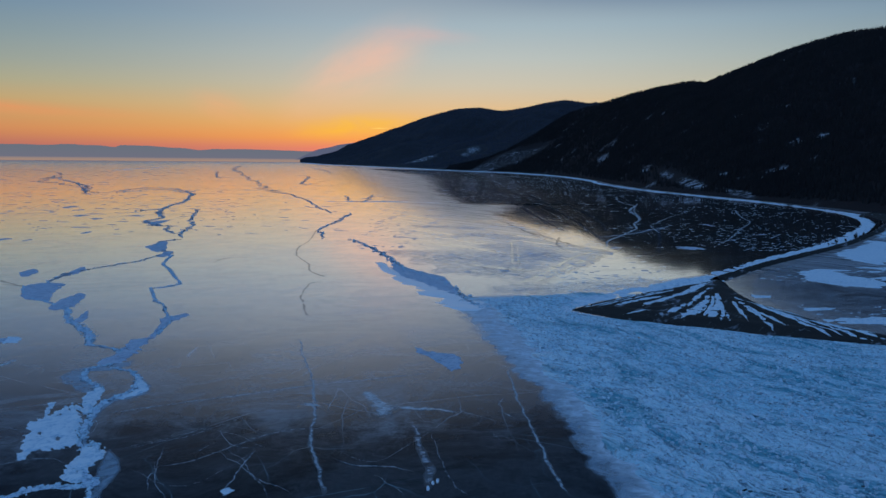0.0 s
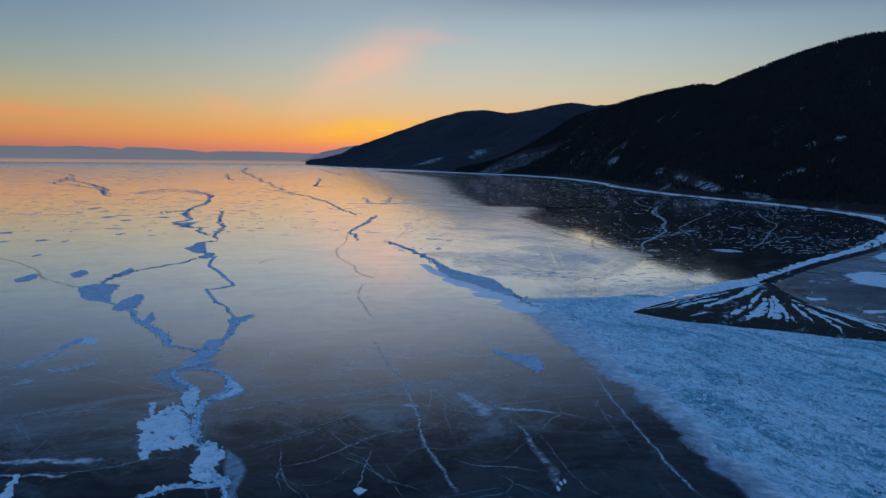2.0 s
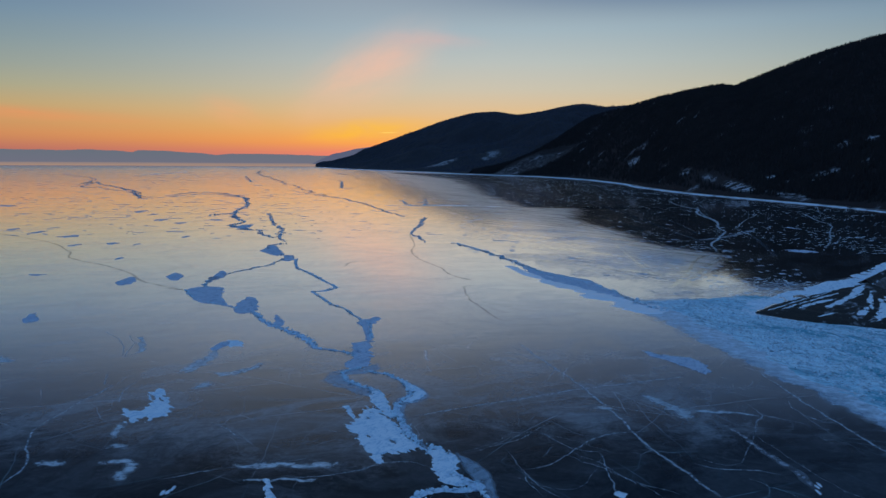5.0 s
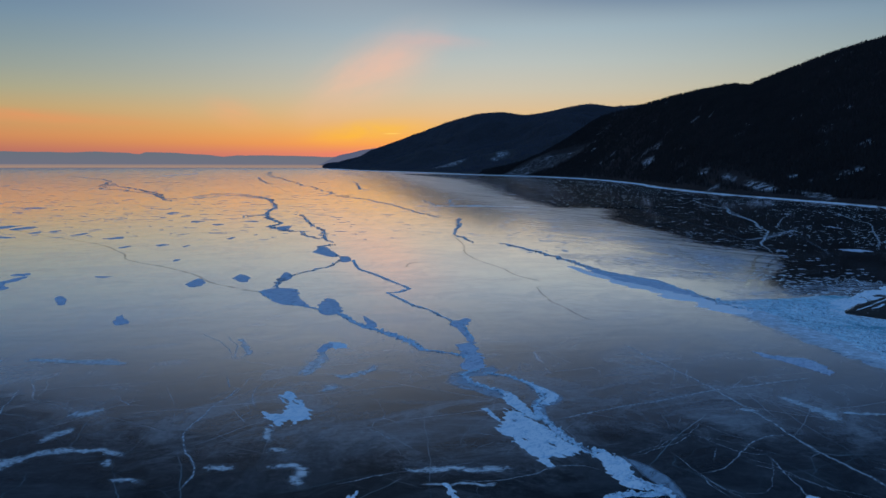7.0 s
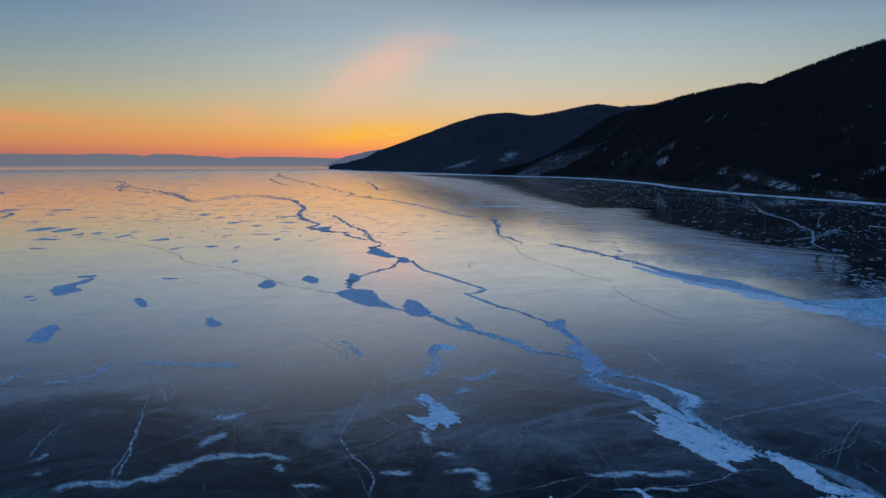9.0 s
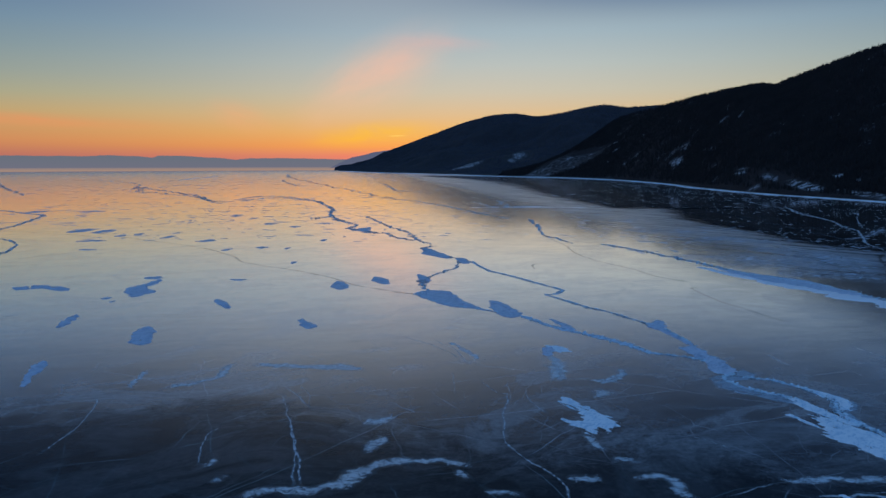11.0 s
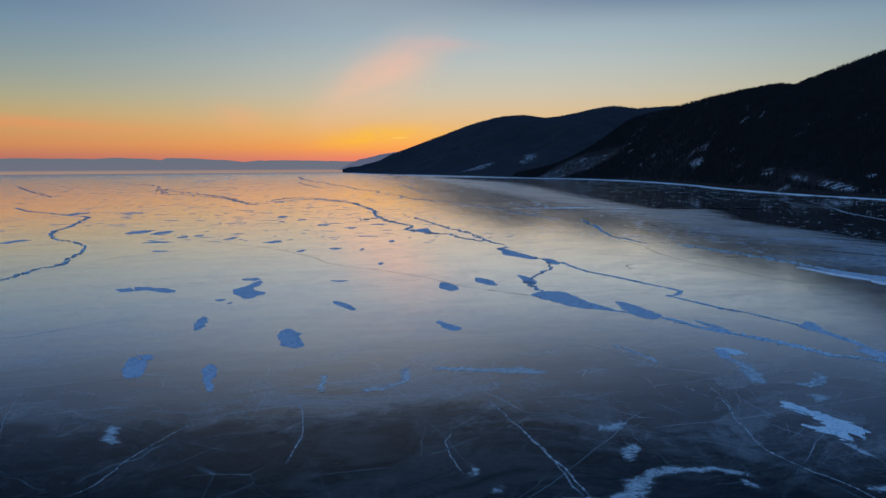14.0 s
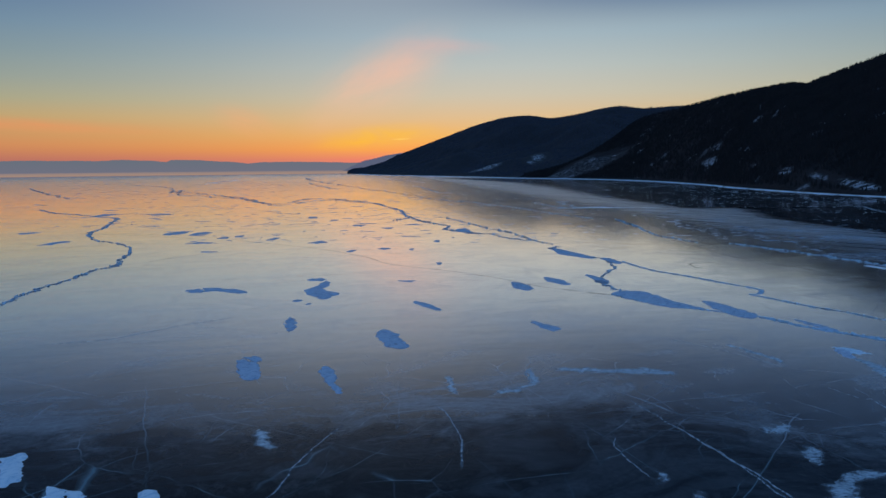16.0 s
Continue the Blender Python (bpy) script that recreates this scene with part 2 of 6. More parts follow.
        sweep = n.grey(n.noise(n.scaled(bent, 0.07, 1.0, 1.0, -49), 0.22, 8.0, 0.72, 0.3), (0.39, 0.34), (0.60, 1.0))
        cover = n.math("MAXIMUM", cover, n.math("MULTIPLY", n.math("MULTIPLY", bay, sweep), 0.70))
    slick = n.grey(facing, (0.70, 0.0), (0.80, 0.30), (0.88, 0.75), (0.95, 0.92))
    # the frost's gloss carries the same painted sunset warmth
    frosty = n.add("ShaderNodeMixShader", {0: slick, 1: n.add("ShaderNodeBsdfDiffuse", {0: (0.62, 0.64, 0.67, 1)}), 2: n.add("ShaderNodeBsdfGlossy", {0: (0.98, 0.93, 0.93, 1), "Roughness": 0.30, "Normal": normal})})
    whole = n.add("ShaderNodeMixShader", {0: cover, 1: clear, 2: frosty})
    if black:
        # the clear window in the frosted ice fades out along a ragged rim
        edge = n.add("ShaderNodeAttribute", attribute_name="edge").outputs["Fac"]
        rim = n.math("ADD", edge, n.math("MULTIPLY", n.math("SUBTRACT", n.noise(bent, 0.16, 7.0, 0.68, 0.8), 0.5), 1.3))
        whole = n.add("ShaderNodeMixShader", {0: n.grey(rim, (0.34, 0.0), (0.76, 0.72)), 1: n.add("ShaderNodeBsdfTransparent"), 2: whole})
    if name == "clear_shore_ice":
        edge = n.add("ShaderNodeAttribute", attribute_name="edge").outputs["Fac"]
        comb = n.noise(n.scaled(at, 0.10, 1.0, 1.0, 108), 0.16, 7.0, 0.70, 0.8)
        rim = n.math("ADD", edge, n.math("MULTIPLY", n.math("SUBTRACT", comb, 0.5), 1.5))
        whole = n.add("ShaderNodeMixShader", {0: n.grey(rim, (0.18, 0.0), (0.75, 1.0)), 1: n.add("ShaderNodeBsdfTransparent"), 2: whole})
    n.add("ShaderNodeOutputMaterial", {0: whole})
    return m


def snow_material(name="wind_packed_snow", low=(0.60, 0.70, 0.79), high=(0.80, 0.87, 0.90), blue=(0.20, 0.42, 0.58), much=0.6, grain=1.0):
    m, n = material(name)
    at = place(n)
    patchy = n.noise(at, 0.5 * grain, 5.0, 0.6)
    fleck = n.noise(n.scaled(at, 1.0, 0.5, 1.0, -35), 1.5 * grain, 7.0, 0.70, 0.8)
    base = n.mix(patchy, (*low, 1), (*high, 1))
    # blue flecks stand for cracks and put relief shading into the colour
    colour = n.mix(n.math("MULTIPLY", n.grey(fleck, (0.50, 0.0), (0.60, 1.0)), much), base, (*blue, 1))
    finish(n, colour, 0.7, n.math("ADD", patchy, n.math("MULTIPLY", fleck, 0.5)), 0.6, 0.12)
    return m


def rubble_material():
    m, n = material("blue_brash_ice")
    at = place(n)
    flow = n.scaled(n.add("ShaderNodeVectorMath", {0: at, 1: n.add("ShaderNodeVectorMath", {0: n.add("ShaderNodeTexNoise", {"Vector": at, "Scale": 0.05, "Detail": 3.0}).outputs["Color"], 1: (14, 14, 0)}, operation="MULTIPLY").outputs[0]}, operation="ADD").outputs[0], 0.3, 1.0, 1.0, -56)
    broad = n.noise(flow, 0.06, 5.0, 0.6, 0.6)
    chip = n.noise(flow, 1.3, 8.0, 0.78, 0.9)
    pale = n.mix(n.grey(broad, (0.3, 0.0), (0.7, 1.0)), (0.30, 0.64, 0.78, 1), (0.72, 0.90, 0.96, 1))
    teal = n.mix(n.grey(n.noise(flow, 0.13, 5.0, 0.65, 1.0), (0.49, 0.0), (0.60, 0.95)), pale, (0.05, 0.36, 0.46, 1))
    # dark chips, with shadow lines between the plates put into their colour
    colour = n.mix(n.grey(chip, (0.50, 0.0), (0.60, 0.85)), n.mix(n.grey(chip, (0.36, 0.85), (0.46, 0.0)), teal, (0.84, 0.92, 0.97, 1)), (0.03, 0.12, 0.19, 1))
    finish(n, colour, n.grey(chip, (0.3, 0.55), (0.7, 0.25)), n.math("ADD", chip, broad), 0.9, 0.25)
    return m


def frost_material(name, colour, cover, scale=0.6, stretch=1.0, least=0.0, swirl=0.5):
    """Thin frost on or in the ice: white where it is dense, clear between."""
    m, n = material(name)
    at = place(n)
    edge = n.add("ShaderNodeAttribute", attribute_name="edge").outputs["Fac"]
    grain = n.noise(n.scaled(at, stretch, 1, 1, -5), scale, 8.0, 0.74, swirl)
    if name == "frost_veil":
        ragged = n.math("ADD", grain, n.math("MULTIPLY", n.math("SUBTRACT", edge, 0.62), 0.40))
        mask = n.math("MULTIPLY", n.grey(ragged, (0.42, 0.0), (0.52, 0.30), (0.60, 0.55), (0.72, 1.0)), cover)
    else:
        rim = n.grey(edge, (0.04, 0.0), (0.4, 1.0)) if name == "cloudy_ice" else edge
        mask = n.math("MULTIPLY", n.grey(grain, (0.42, least), (0.62, 1.0)), n.math("MULTIPLY", rim, cover))
    bsdf = n.add("ShaderNodeBsdfPrincipled", {"Base Color": (*colour, 1), "Roughness": 0.6})
    if name in ("frost_veil", "thin_blown_snow"):
        # icy frost keeps half of the ice's sheen
        bsdf = n.add("ShaderNodeMixShader", {0: 0.15, 1: bsdf, 2: n.add("ShaderNodeBsdfGlossy", {0: (0.95, 0.95, 0.95, 1), "Roughness": 0.3})})
    clear = n.add("ShaderNodeBsdfTransparent")
    n.add("ShaderNodeOutputMaterial", {0: n.add("ShaderNodeMixShader", {0: mask, 1: clear, 2: bsdf})})
    return m


def gravel_material():
    m, n = material("dark_frozen_gravel")
    at = place(n)
    stone = n.noise(at, 3.0, 6.0, 0.7)
    broad = n.noise(at, 0.12, 5.0, 0.6, 0.5)
    colour = n.mix(stone, (0.012, 0.011, 0.011, 1), (0.055, 0.048, 0.042, 1))
    dust = n.math("MULTIPLY", n.grey(n.noise(n.scaled(at, 1, 0.35, 1, -40), 0.35, 6.0, 0.65, 0.5), (0.58, 0.0), (0.68, 1.0)), n.grey(broad, (0.4, 0.0), (0.6, 0.8)))
    finish(n, n.mix(dust, colour, (0.6, 0.66, 0.74, 1)), 0.85, stone, 0.8, 0.1)
    return m


def hill_material(name, earth, grass):
    m, n = material(name)
    at = place(n)
    snow = n.add("ShaderNodeAttribute", attribute_name="snow").outputs["Fac"]
    broken = n.noise(at, 0.11, 7.0, 0.74, 0.6)
    ground = n.mix(n.noise(at, 0.02, 5.0, 0.6), (*earth, 1), (*grass, 1))
    cover = n.math("MULTIPLY", snow, n.grey(broken, (0.47, 0.0), (0.60, 1.0)))
    finish(n, n.mix(cover, ground, (0.72, 0.77, 0.83, 1)), 0.9, broken, 0.5, 2.0)
    return m


def plain(name, a, b, scale, rough=0.85):
    m, n = material(name)
    tone = n.noise(place(n), scale, 5.0, 0.6)
    finish(n, n.mix(tone, (*a, 1), (*b, 1)), rough, tone, 0.4, 0.3)
    return m


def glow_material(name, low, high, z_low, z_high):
    """Far distance as a flat glow, with the haze of evening air painted in."""
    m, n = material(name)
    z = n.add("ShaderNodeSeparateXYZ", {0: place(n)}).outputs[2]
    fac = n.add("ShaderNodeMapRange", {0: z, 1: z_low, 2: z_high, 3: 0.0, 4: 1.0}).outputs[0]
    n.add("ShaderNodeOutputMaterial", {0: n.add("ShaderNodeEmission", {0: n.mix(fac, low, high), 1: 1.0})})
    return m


ice = ice_material()
black_ice = ice_material("black_lake_ice", 0.8, 0.3, True)
shore_ice = ice_material("clear_shore_ice", 0.50, 0.3)
snow = snow_material()
# far ridges: broken ice with a shadowed look put into its colour
shaded_ridge_ice = snow_material("shaded_broken_ice", (0.13, 0.16, 0.22), (0.40, 0.44, 0.50), (0.04, 0.06, 0.10), 0.8, 0.9)
ridge_snow = snow_material("snow_on_broken_ice", (0.34, 0.50, 0.66), (0.72, 0.80, 0.87), (0.05, 0.18, 0.28), 0.85, 1.1)
rubble = rubble_material()


def drift_material():
    """Crusted snow that gleams at a slant."""
    m, n = material("crusted_drift_snow")
    at = place(n)
    patchy = n.noise(at, 0.5, 6.0, 0.62)
    body = n.add("ShaderNodeBsdfDiffuse", {0: n.mix(patchy, (0.76, 0.80, 0.84, 1), (0.88, 0.90, 0.92, 1))})
    # faint pink in the gloss stands for sunset light on the drift
    warm_shine = n.add("ShaderNodeBsdfGlossy", {0: (1.0, 0.95, 0.95, 1), "Roughness": 0.45})
    slant = n.grey(n.add("ShaderNodeLayerWeight", {0: 0.5}).outputs["Facing"], (0.72, 0.0), (0.80, 0.35), (0.86, 0.5), (0.95, 0.6))
    n.add("ShaderNodeOutputMaterial", {0: n.add("ShaderNodeMixShader", {0: slant, 1: body, 2: warm_shine})})
    return m


drift_snow = drift_material()
# darker, greyer snow for patches that lie farther out
darker_snow = snow_material("darker_packed_snow", (0.36, 0.43, 0.54), (0.58, 0.64, 0.72), (0.15, 0.23, 0.34), 0.7)
chip_ice = snow_material("chipped_ice", (0.30, 0.56, 0.70), (0.80, 0.89, 0.93), (0.03, 0.08, 0.14), 0.6, 1.2)
block_ice = snow_material("ice_block", (0.44, 0.62, 0.74), (0.74, 0.82, 0.88), (0.20, 0.46, 0.60), 0.4, 2.0)
frost = frost_material("frost_in_crack", (0.60, 0.68, 0.74), 0.66, 1.2, 1.0, 0.35)
veil_frost = frost_material("frost_veil", (0.58, 0.70, 0.78), 0.85, 1.3, 0.7, 0.04, 1.0)
thin_snow = frost_material("thin_blown_snow", (0.62, 0.68, 0.76), 0.6, 0.75, 0.3, 0.0, 1.0)
soft_snow = frost_material("soft_thin_snow", (0.66, 0.76, 0.84), 0.98, 0.6, 0.7, 0.5, 0.9)
halo_frost = frost_material("cloudy_ice", (0.42, 0.56, 0.68), 0.62, 0.35, 1.0, 0.5, 0.8)
crack_dark = frost_material("open_crack", (0.05, 0.07, 0.10), 0.75, 0.5)
gravel = gravel_material()


def track_material():
    """Swept ice of an old vehicle track, smoother than the frost round it."""
    m, n = material("swept_track")
    edge = n.add("ShaderNodeAttribute", attribute_name="edge").outputs["Fac"]
    mask = n.math("MULTIPLY", n.math("MULTIPLY", edge, 0.95), n.grey(n.noise(place(n), 0.3, 5.0, 0.65), (0.40, 0.15), (0.58, 1.0)))
    # cream tint puts the sky's warm glow into the track's gloss
    warm_shine = n.add("ShaderNodeBsdfGlossy", {0: (1.0, 0.95, 0.88, 1), "Roughness": 0.10})
    n.add("ShaderNodeOutputMaterial", {0: n.add("ShaderNodeMixShader", {0: mask, 1: n.add("ShaderNodeBsdfTransparent"), 2: warm_shine})})
    return m


swept = track_material()
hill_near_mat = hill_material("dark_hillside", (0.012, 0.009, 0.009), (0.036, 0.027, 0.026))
# headland ground: air haze is put into a paler, bluer colour
hill_far_mat = hill_material("hazed_hillside", (0.022, 0.024, 0.028), (0.038, 0.038, 0.042))
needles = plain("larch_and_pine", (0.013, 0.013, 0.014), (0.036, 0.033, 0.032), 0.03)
# headland trees: blue haze is mixed into the needle colour
hazed_needles = plain("hazed_pine", (0.046, 0.054, 0.074), (0.068, 0.078, 0.104), 0.01)
twigs = plain("bare_twigs", (0.020, 0.016, 0.013), (0.045, 0.036, 0.028), 0.6)
bark = plain("grey_bark", (0.03, 0.025, 0.02), (0.07, 0.06, 0.05), 1.5)

# ---- mesh helpers ----
rng = np.random.default_rng(7)


def lattice(ix, iy, seed):
    h = (ix.astype(np.int64) * 374761393 + iy.astype(np.int64) * 668265263 + seed * 1442695041) & 0xFFFFFFFF
    h = ((h ^ (h >> 13)) * 1274126177) & 0xFFFFFFFF
    return ((h ^ (h >> 16)) & 0xFFFF) / 65535.0


def fbm(x, y, scale, octaves=4, seed=0, gain=0.5):
    """Smooth noise about 0, from -1 to 1."""
    total, amp, norm = 0.0, 1.0, 0.0
    for o in range(octaves):
        fx, fy = np.asarray(x) * scale, np.asarray(y) * scale
        ix, iy = np.floor(fx), np.floor(fy)
        u, v = fx - ix, fy - iy
        u, v = u * u * (3 - 2 * u), v * v * (3 - 2 * v)
        a, b = lattice(ix, iy, seed + o), lattice(ix + 1, iy, seed + o)
        c, d = lattice(ix, iy + 1, seed + o), lattice(ix + 1, iy + 1, seed + o)
        total = total + amp * ((a * (1 - u) + b * u) * (1 - v) + (c * (1 - u) + d * u) * v)
        norm, amp, scale = norm + amp, amp * gain, scale * 2.03
    return 2 * total / norm - 1


def mesh_of(name, verts, faces, mat, smooth=False):
    """A mesh from numpy arrays: verts (n, 3), faces (m, 3 or 4)."""
    me = bpy.data.meshes.new(name)
    verts, faces = np.asarray(verts, np.float32), np.asarray(faces, np.int32)
    k = faces.shape[1]
    me.vertices.add(len(verts))
    me.vertices.foreach_set("co", verts.ravel())
    me.loops.add(faces.size)
    me.loops.foreach_set("vertex_index", faces.ravel())
    me.polygons.add(len(faces))
    me.polygons.foreach_set("loop_start", np.arange(0, faces.size, k, dtype=np.int32))
    me.polygons.foreach_set("use_smooth", np.full(len(faces), smooth))
    me.materials.append(mat)
    me.update(calc_edges=True)
    me.validate()
    return me


def grid_faces(rows, cols):
    i = np.arange(rows - 1)[:, None] * cols + np.arange(cols - 1)[None]
    return np.stack([i, i + 1, i + cols + 1, i + cols], -1).reshape(-1, 4)


def part(name, me, parent=None, label=""):
    ob = new(name, me)
    ob.parent = parent
    if label:
        ob["label"] = label
    return ob


def smooth_line(points, step):
    """A rounded line through the points, in about equal steps; extra columns (widths) are carried along."""
    p = np.array(points, float)
    p = np.vstack([2 * p[0] - p[1], p, 2 * p[-1] - p[-2]])
    out = []
    for a, b, c, d in zip(p, p[1:], p[2:], p[3:]):
        n = max(2, int(np.hypot(*(c - b)[:2]) / step))
        t = np.linspace(0, 1, n, endpoint=False)[:, None]
        out.append(0.5 * (2 * b + (c - a) * t + (2 * a - 5 * b + 4 * c - d) * t * t + (3 * b - a - 3 * c + d) * t ** 3))
    return np.vstack(out + [p[-2:-1]])


def normals(line):
    d = np.gradient(line[:, :2], axis=0)
    d /= np.maximum(np.hypot(d[:, 0], d[:, 1]), 1e-6)[:, None]
    return np.stack([-d[:, 1], d[:, 0]], -1)


def inside(x, y, outline):
    """Signed distance to a closed outline, positive inside."""
    p = np.array(outline, float)[:, :2]
    q = np.roll(p, -1, axis=0)
    best, odd = np.full(np.shape(x), 1e9), np.zeros(np.shape(x), bool)
    for (ax, ay), (bx, by) in zip(p, q):
        dx, dy = bx - ax, by - ay
        t = np.clip(((x - ax) * dx + (y - ay) * dy) / (dx * dx + dy * dy + 1e-9), 0, 1)
        best = np.minimum(best, np.hypot(x - ax - t * dx, y - ay - t * dy))
        if ay != by:
            odd ^= ((ay > y) != (by > y)) & (x < (y - ay) * dx / dy + ax)
    return np.where(odd, best, -best)


def height_patch(name, outline, step, lift, mat, smooth=True):
    """Ground that rises out of the ice inside an outline; lift(x, y, d) gives its height d metres in from the edge."""
    p = np.array(outline, float)
    xs = np.arange(p[:, 0].min() - 3, p[:, 0].max() + 3, step)
    ys = np.arange(p[:, 1].min() - 3, p[:, 1].max() + 3, step)
    x, y = np.meshgrid(xs, ys)
    x = x + fbm(x, y, 0.9 / step, 1, 91) * step * 0.3
    y = y + fbm(x, y, 0.9 / step, 1, 92) * step * 0.3
    z = lift(x, y, inside(x, y, outline))
    faces = grid_faces(*x.shape)
    faces = faces[(z.ravel()[faces] > -0.02).any(1)]
    used, faces = np.unique(faces, return_inverse=True)
    verts = np.stack([x, y, np.maximum(z, -0.25)], -1).reshape(-1, 3)[used]
    return mesh_of(name, verts, faces.reshape(-1, 4), mat, smooth)


def slabs(name, spots, mat, low=0.3, high=1.0, seed=1):
    """Broken ice plates, tilted and half sunk, joined; spots: (x, y, z, size)."""
    r = np.random.default_rng(seed)
    spots = np.asarray(spots, float)
    n = len(spots)
    ring = np.array([(-1, -1), (0.1, -1.2), (1.1, -0.7), (0.9, 0.8), (-0.2, 1.1), (-1.1, 0.6)])
    base = np.concatenate([np.c_[ring, -np.ones(6)], np.c_[ring * 0.93, np.ones(6)]])
    v = np.repeat(base[None], n, 0) * (1 + r.uniform(-0.25, 0.25, (n, 12, 3)))
    size = spots[:, 3] * r.uniform(low, high, n)
    v *= np.stack([size, size * r.uniform(0.5, 0.9, n), size * r.uniform(0.12, 0.3, n)], -1)[:, None]
    a, tilt, lean = r.uniform(0, 6.28, n), r.normal(0, 0.45, n), r.normal(0, 0.35, n)

    def spin(v, i, j, ang):
        c, s = np.cos(ang)[:, None], np.sin(ang)[:, None]
        w = v.copy()
        w[..., i], w[..., j] = v[..., i] * c - v[..., j] * s, v[..., i] * s + v[..., j] * c
        return w

    v = spin(spin(spin(v, 1, 2, tilt), 0, 2, lean), 0, 1, a) + spots[:, None, :3]
    sides = [(i, (i + 1) % 6, 6 + (i + 1) % 6, 6 + i) for i in range(6)]
    tops = [(6, 7, 8, 9), (6, 9, 10, 11), (3, 2, 1, 0), (5, 4, 3, 0)]
    f = np.array(sides + tops)[None] + 12 * np.arange(n)[:, None, None]
    return mesh_of(name, v.reshape(-1, 3), f.reshape(-1, 4), mat)


# ---- ice sheet, to the horizon ----
def build_ice():
    rings = np.concatenate([[0.5], np.geomspace(20, 4750, 40)])
    a = np.linspace(0, 2 * np.pi, 97)[:-1]
    x = -75 + rings[:, None] * np.cos(a)[None]
    y = 60 + rings[:, None] * np.sin(a)[None]
    i = np.arange(len(rings) - 1)[:, None] * 96
    j, k = np.arange(96)[None], (np.arange(96)[None] + 1) % 96
    f = np.stack([i + j, i + 96 + j, i + 96 + k, i + k], -1).reshape(-1, 4)
    hub = np.stack([np.zeros(47, int), np.arange(1, 95, 2), np.arange(2, 96, 2), (np.arange(3, 97, 2)) % 96], -1)[:-1]
    me = mesh_of("ice_sheet", np.stack([x, y, 0 * x], -1).reshape(-1, 3), np.vstack([f, hub]), ice)
    tagged(new("water", me), "clear dark frozen lake mirroring the sunset sky", "lake ice", kind="structure")


build_ice()
CLEAR_EDGE = [(-330.0, 2300.0), (-143.6, 1649.1), (-71.4, 1183.6), (-42.5, 824.3), (-19.0, 669.8), (-7.6, 578.3), (29.2, 594.5), (18.9, 468.7), (31.6, 381.5), (35.6, 333.2), (46.4, 303.7), (53.4, 287.5), (38.1, 248.1), (26.5, 224.3), (21.0, 207.5), (19.0, 194.8)]
CLEAR_SHORE = [(-30, 2085), (110, 1895), (175, 1720), (213, 1510), (226, 1240), (216, 1110), (226, 890), (250, 762), (270, 668), (282, 586), (280, 500), (255, 450), (222, 398), (168, 326), (128, 282), (104, 252)]
a, c = smooth_line(CLEAR_EDGE, 3.0), smooth_line(CLEAR_SHORE, 3.0)
t = np.linspace(0, 1, 500)
a, c = (np.stack([np.interp(t, np.linspace(0, 1, len(q)), q[:, k]) for k in range(2)], -1) for q in (a, c))
a += normals(a) * (fbm(t * 60, t * 0, 1.0, 5, 77, 0.6) * np.interp(t, [0, 0.5, 1], [8, 3, 2.5]))[:, None]
s = np.array([0, 0.03, 0.06, 0.1, 0.15, 0.22, 0.32, 0.5, 1.0])[None, :, None]
flat = a[:, None] * (1 - s) + c[:, None] * s
flat = np.concatenate([flat, np.full((500, 9, 1), 0.0025)], -1)
me = mesh_of("clear_ice", flat.reshape(-1, 3), grid_faces(500, 9), shore_ice)
wide = np.hypot(*(a - c).T)[:, None] * s[:, :, 0]
fade = np.clip(wide / np.interp(a[:, 1], [230, 300, 600, 1500], [8, 12, 30, 90])[:, None], 0, 1)
me.attributes.new("edge", "FLOAT", "POINT").data.foreach_set("value", fade.ravel().astype(np.float32))
tagged(new("clear_ice", me), "smooth dark ice along the shore mirroring the hills", "lake ice", kind="structure")

BLACK_EDGE = [(40, 106), (17, 105), (6, 100), (-11, 96), (-23, 97), (-32, 99), (-42, 97), (-53, 84), (-66, 84), (-71, 89), (-78, 90), (-84, 88), (-92, 89), (-102, 93), (-109, 95), (-114, 95), (-119, 99), (-126, 104), (-139, 107), (-147, 104), (-156, 101), (-167, 100), (-174, 98), (-183, 96), (-200, 95), (-225, 95)]
a = smooth_line(BLACK_EDGE, 0.8)
s = np.array([-13, -9, -4, 0, 5, 10, 16, 32, 75])[None]
flat = np.stack([a[:, None, 0] + 0 * s, a[:, None, 1] - s, 0.0018 + 0 * (a[:, None, 0] + s)], -1)
me = mesh_of("clear_ice", flat.reshape(-1, 3), grid_faces(len(a), 9), black_ice)
me.attributes.new("edge", "FLOAT", "POINT").data.foreach_set("value", np.repeat(np.clip(np.minimum(0.5 + s / 26, (75 - s) / 40), 0, 1), len(a), 0).ravel().astype(np.float32))
tagged(new("clear_ice", me), "black transparent ice with a web of fine cracks", "lake ice", kind="structure")


# ---- far distance ----
def arc(name, stops, radius, mat, label, base=0.0, rough=0.0):
    az = np.linspace(stops[0][0], stops[-1][0], 400)
    top = np.interp(az, [s[0] for s in stops], [s[1] for s in stops])
    top = top + fbm(az, az * 0, 1.1, 5, 31) * rough
    x, y = -75 + radius * np.sin(np.radians(az)), 5 + radius * np.cos(np.radians(az))
    low, high = np.stack([x, y, 0 * x + base], -1), np.stack([x, y, 35 + top * radius], -1)
    me = mesh_of(name, np.vstack([low, high]), grid_faces(2, 400), mat)
    tagged(new(name, me), label, "distance", kind="structure")


# haze and sunset light are put into these glowing backdrop colours
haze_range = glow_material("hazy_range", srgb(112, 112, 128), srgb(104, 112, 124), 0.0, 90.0)
